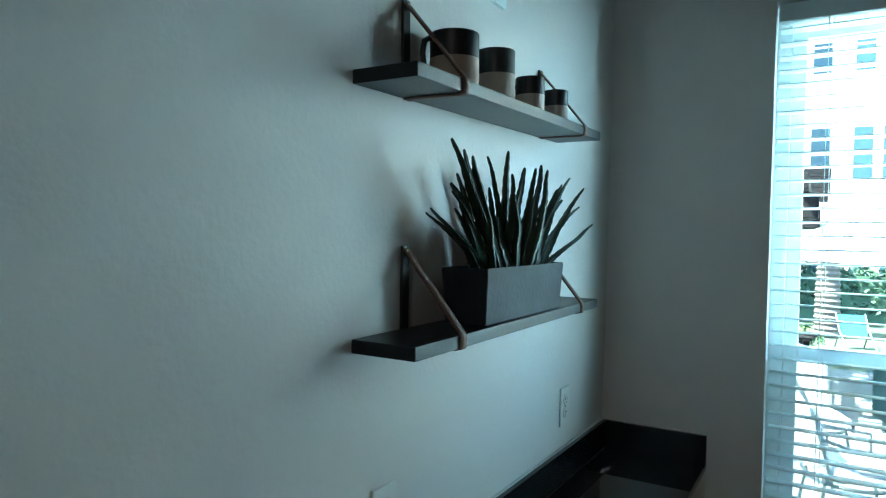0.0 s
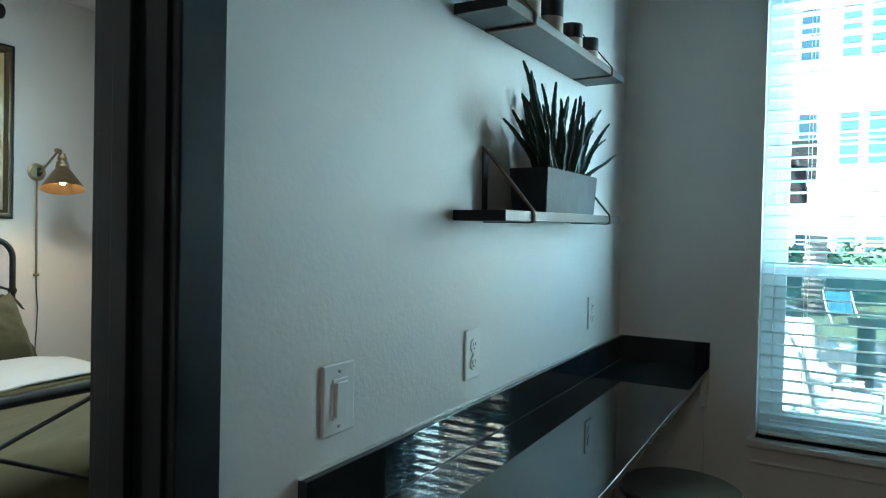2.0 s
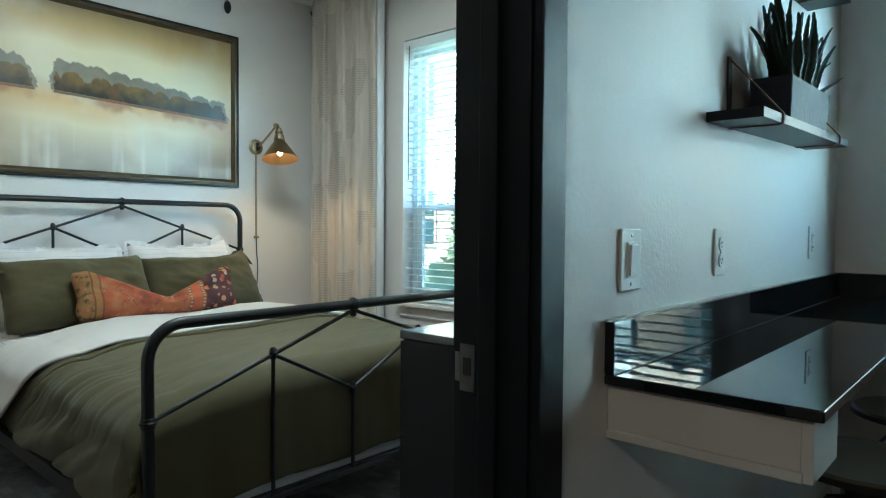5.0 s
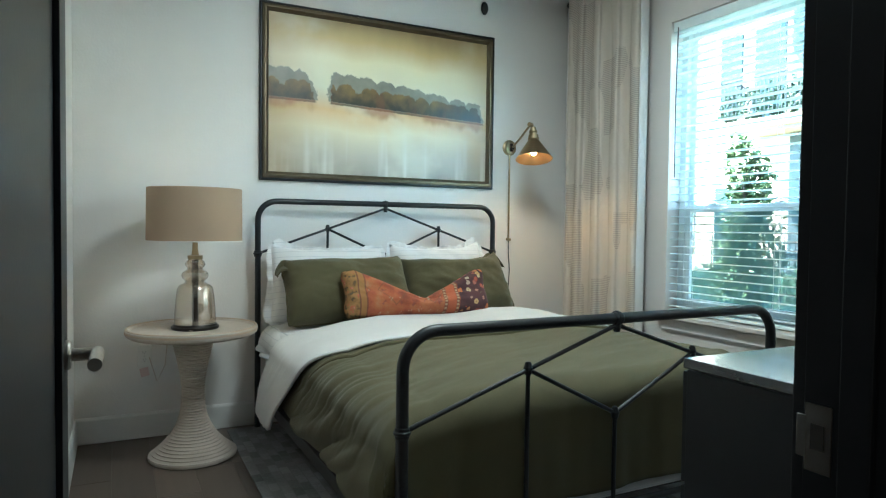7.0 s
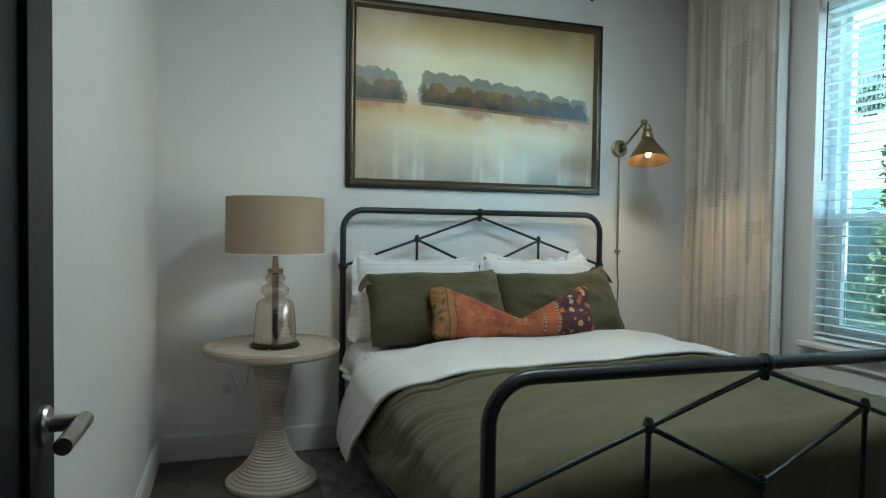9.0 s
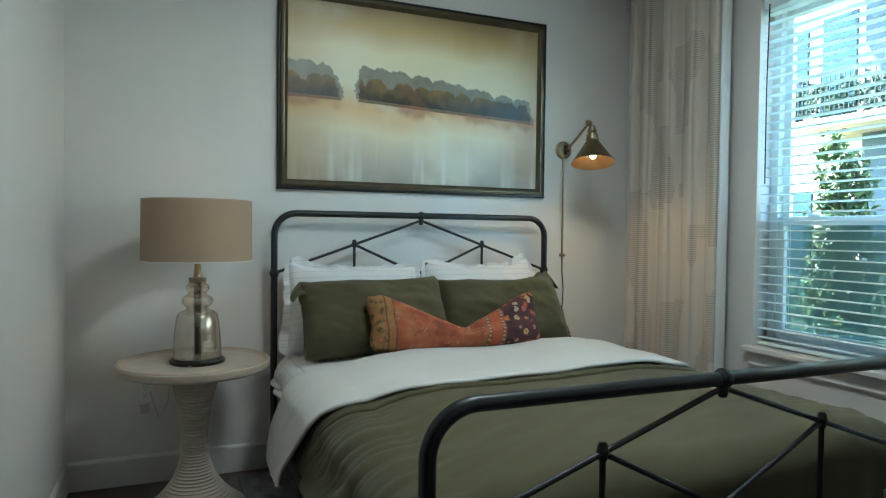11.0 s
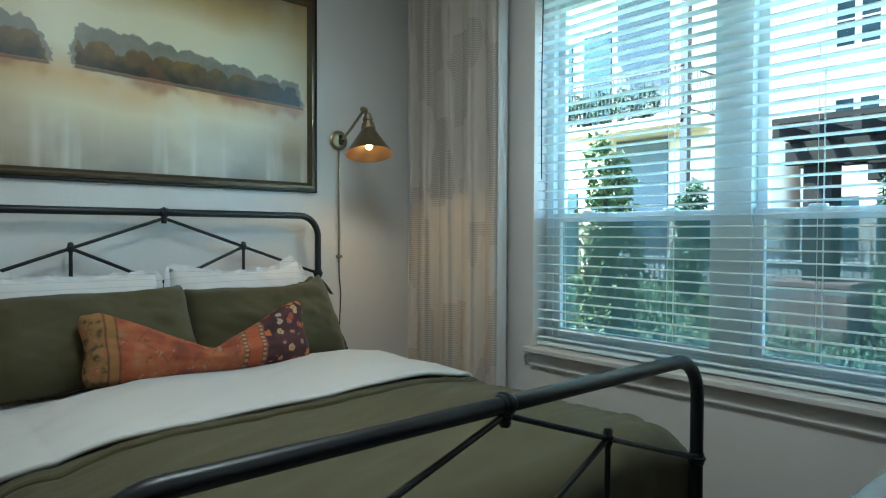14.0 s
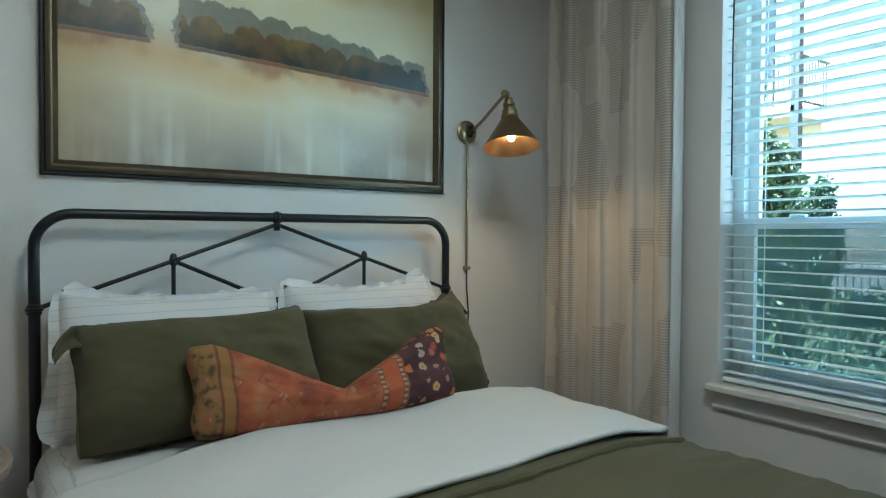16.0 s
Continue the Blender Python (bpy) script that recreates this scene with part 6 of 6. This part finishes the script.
# patio furniture
def garden_chair(x, y, rz, label):
    t = thing("patio_chair", x, y, GZ, label, "chair", rz, group="patio chairs")
    part("seat_cushion", box(-0.24, 0.24, -0.25, 0.25, 0.42, 0.53, 0.045, 4), CUSHION, t, "plump white seat cushion")
    bm = box(-0.23, 0.23, -0.055, 0.055, 0.0, 0.44, 0.05, 4)
    bmesh.ops.transform(bm, matrix=pose(0, 0.21, 0.49, -14), verts=bm.verts)
    part("back_cushion", bm, CUSHION, t, "plump white back cushion")
    part("seat_frame", add_tube(bmesh.new(), [(0.26 * math.cos(a * math.pi / 16), 0.26 * math.sin(a * math.pi / 16), 0.405) for a in range(33)], 0.012, 8, False), GARDENMETAL, t)
    part("back_frame", tube([(-0.25, 0.17, 0.40), (-0.26, 0.27, 0.80), (-0.16, 0.34, 0.98), (0, 0.36, 1.03), (0.16, 0.34, 0.98), (0.26, 0.27, 0.80), (0.25, 0.17, 0.40)], 0.012, 8), GARDENMETAL, t)
    part("arm", tube([(-0.25, -0.20, 0.41), (-0.28, -0.20, 0.63), (-0.28, 0.10, 0.66), (-0.26, 0.24, 0.70)], 0.011, 8), GARDENMETAL, t)
    part("arm", tube([(0.25, -0.20, 0.41), (0.28, -0.20, 0.63), (0.28, 0.10, 0.66), (0.26, 0.24, 0.70)], 0.011, 8), GARDENMETAL, t)
    for sx in (-1, 1):
        for sy in (-1, 1):
            part("leg", tube([(sx * 0.2, sy * 0.2, 0.41), (sx * 0.25, sy * 0.26, 0.0)], 0.012, 8), GARDENMETAL, t)
    return t


ch = garden_chair(0.55, 5.25, 105, "white-cushioned gray metal patio chair in the sun")
copy_thing(ch, pose(0.30, 6.6, GZ, 0, 0, 20))
copy_thing(ch, pose(1.55, 4.1, GZ, 0, 0, -160))
copy_thing(ch, pose(1.75, 6.1, GZ, 0, 0, -30))


def round_table(x, y):
    t = thing("patio_table", x, y, GZ, "round metal patio table among the chairs", "table")
    part("tabletop", lathe([(0, 0.70), (0.44, 0.70), (0.455, 0.705), (0.455, 0.72), (0.445, 0.725), (0, 0.725)], 48), TABLETOP, t)
    part("skirt", lathe([(0.43, 0.70), (0.425, 0.62), (0.41, 0.62), (0.415, 0.70)], 48), TABLETOP, t)
    for i in range(4):
        a = radians(45 + 90 * i)
        part("leg", tube([(0.3 * math.cos(a), 0.3 * math.sin(a), 0.7), (0.34 * math.cos(a), 0.34 * math.sin(a), 0)], 0.016, 8), GARDENMETAL, t)


round_table(1.30, 5.15)

um = thing("patio_umbrella", 1.33, 10.2, GZ, "large cream canvas patio umbrella standing open", "umbrella")
part("pole", tube([(0, 0, 0), (0, 0, 2.75)], 0.026, 12), RAIL, um)
part("base", lathe([(0, 0), (0.3, 0), (0.3, 0.05), (0.05, 0.09), (0.04, 0.3), (0, 0.3)], 32), CONCRETE, um)
bm = bmesh.new()
N, R, z0, z1 = 8, 1.62, 1.90, 2.62
rings = []
for k in range(6):
    f = k / 5
    rings.append([bm.verts.new((R * f * math.cos(math.pi * i / 8) * (1 if i % 2 == 0 else 0.945), R * f * math.sin(math.pi * i / 8) * (1 if i % 2 == 0 else 0.945), z1 - (z1 - z0) * f ** 1.15 - (0 if i % 2 == 0 else 0.03 * f))) for i in range(16)] if k else [bm.verts.new((0, 0, z1))])
rings.append([bm.verts.new((v.co.x, v.co.y, v.co.z - 0.13)) for v in rings[-1]])
for a, b in zip(rings, rings[1:]):
    for i in range(16):
        q = [a[i % len(a)], a[(i + 1) % len(a)] if len(a) > 1 else None, b[(i + 1) % 16], b[i]]
        bm.faces.new([v for v in q if v])
thick(part("canopy", bm, CANVAS, um, "cream canvas canopy with a hanging edge", True, 20), 0.006)
for i in range(8):
    a = math.pi * i / 4
    part("rib", tube([(0.05 * math.cos(a), 0.05 * math.sin(a), 2.57), (1.58 * math.cos(a), 1.58 * math.sin(a), 1.88)], 0.009, 6), RAIL, um)


def outdoor_table(x, y, rz):
    t = thing("dining_table", x, y, GZ, "dark timber outdoor dining table in the shade", "table", rz)
    for i in range(6):
        part("plank", box(-0.9, 0.9, -0.42 + i * 0.14, -0.42 + i * 0.14 + 0.132, 0.70, 0.74, 0.004), BROWNWOOD, t)
    for sx in (-0.75, 0.75):
        for sy in (-0.34, 0.34):
            part("leg", box(sx - 0.04, sx + 0.04, sy - 0.04, sy + 0.04, 0, 0.70), BROWNWOOD, t)


outdoor_table(1.7, 8.9, 4)
outdoor_table(-0.6, 10.6, -6)
sl = thing("lounge_chair", 0.95, 15.5, GZ, "teal sling lounge chair folded upright on the lawn", "chair", 20)
bm = box(-0.25, 0.25, -0.01, 0.01, 0.25, 0.72)
bmesh.ops.transform(bm, matrix=pose(0, 0, 0, -25), verts=bm.verts)
part("sling", bm, TEALCLOTH, sl)
for sx in (-0.27, 0.27):
    part("side_frame", tube([(sx, -0.3, 0), (sx, 0.1, 0.35), (sx, 0.3, 0.68)], 0.014, 8), GARDENMETAL, sl)
    part("leg", tube([(sx, 0.3, 0), (sx, 0.1, 0.35)], 0.014, 8), GARDENMETAL, sl)

palm = thing("palm_tree", 0.45, 17.5, GZ, "palm with a thick shaggy trunk behind the umbrella", "tree")
prof = []
for i in range(40):
    prof.append((0.25 + 0.035 * (i % 2) - 0.05 * i / 40, i * 0.062))
part("trunk", lathe([(0, 0)] + prof + [(0, 2.48)], 20), BARK, palm)
bm = bmesh.new()
rng = random.Random(9)
for i in range(22):
    a, up = i * 2.4, rng.uniform(0.2, 1.1)
    prev = Vector((0, 0, 2.45))
    for k in range(1, 9):
        f = k / 8
        p = Vector((0.8 * f * math.cos(a), 0.8 * f * math.sin(a), 2.45 + up * 0.55 * f - 0.6 * f * f))
        for s in (-1, 1):
            o = Vector((-math.sin(a), math.cos(a), -0.35)) * s * 0.22 * math.sin(math.pi * (0.12 + 0.86 * f))
            vs = [bm.verts.new(v) for v in (prev, p, p + o + (p - prev) * 0.6, prev.lerp(p, 0.5) + o)]
            bm.faces.new(vs)
        prev = p
part("fronds", bm, LEAFDARK, palm, "", False)
porch = thing("porch_roof", -1.35, 20.0, GZ, "timber-lined porch roof projecting from the building", "porch roof")
part("roof_slab", box(-2.2, 1.05, -1.0, 1.4, 3.95, 4.10), STUCCOGRAY, porch)
for i in range(9):
    bm = box(-2.2, 1.0 - i * 0.05, -1.0 + i * 0.26, -0.88 + i * 0.26, 3.80, 3.95)
    part("soffit_board", bm, REDTILE, porch)
part("column", box(0.45, 0.75, -0.8, -0.5, 0, 3.8), STUCCOGRAY, porch)
part("column", box(-2.1, -1.8, -0.8, -0.5, 0, 3.8), STUCCOGRAY, porch)

# ---- floor planks and patio slabs ----
rng = random.Random(21)
plank_me = {L: mesh_of(box(0, L - 0.0025, 0, 0.1795, -0.006, 0.0, 0.0012, 1), "plank", FLOORWOOD, False) for L in (0.6, 0.9, 1.2)}
PL = ((XH, XB, YS, YW), (XB, XE, YL, YW))
for x0, x1, y0, y1 in PL:
    y = y0
    row = 0
    while y < y1 - 0.01:
        x = x0 + 0.004
        first = True
        while x < x1 - 0.03:
            fits = [L for L in plank_me if x + L <= x1 + 0.06]
            L = rng.choice(fits[:2] if first and len(fits) > 1 else fits[-2:]) if fits else 0.6
            first = False
            b = new("plank", plank_me[L])
            b.parent = floor
            b.location = (x, y, 0)
            x += L
        y += 0.18
        row += 1
slab_me = mesh_of(box(0, 0.594, 0, 0.594, -0.03, 0.0, 0.004, 1), "paving_slab", PAVE, False)
for i in range(15):
    for j in range(16):
        b = new("paving_slab", slab_me)
        b.parent = patio
        b.location = (-1.6 + i * 0.6, YO + 0.03 + j * 0.6, GZ + 0.004 + 0.002 * rng.random())
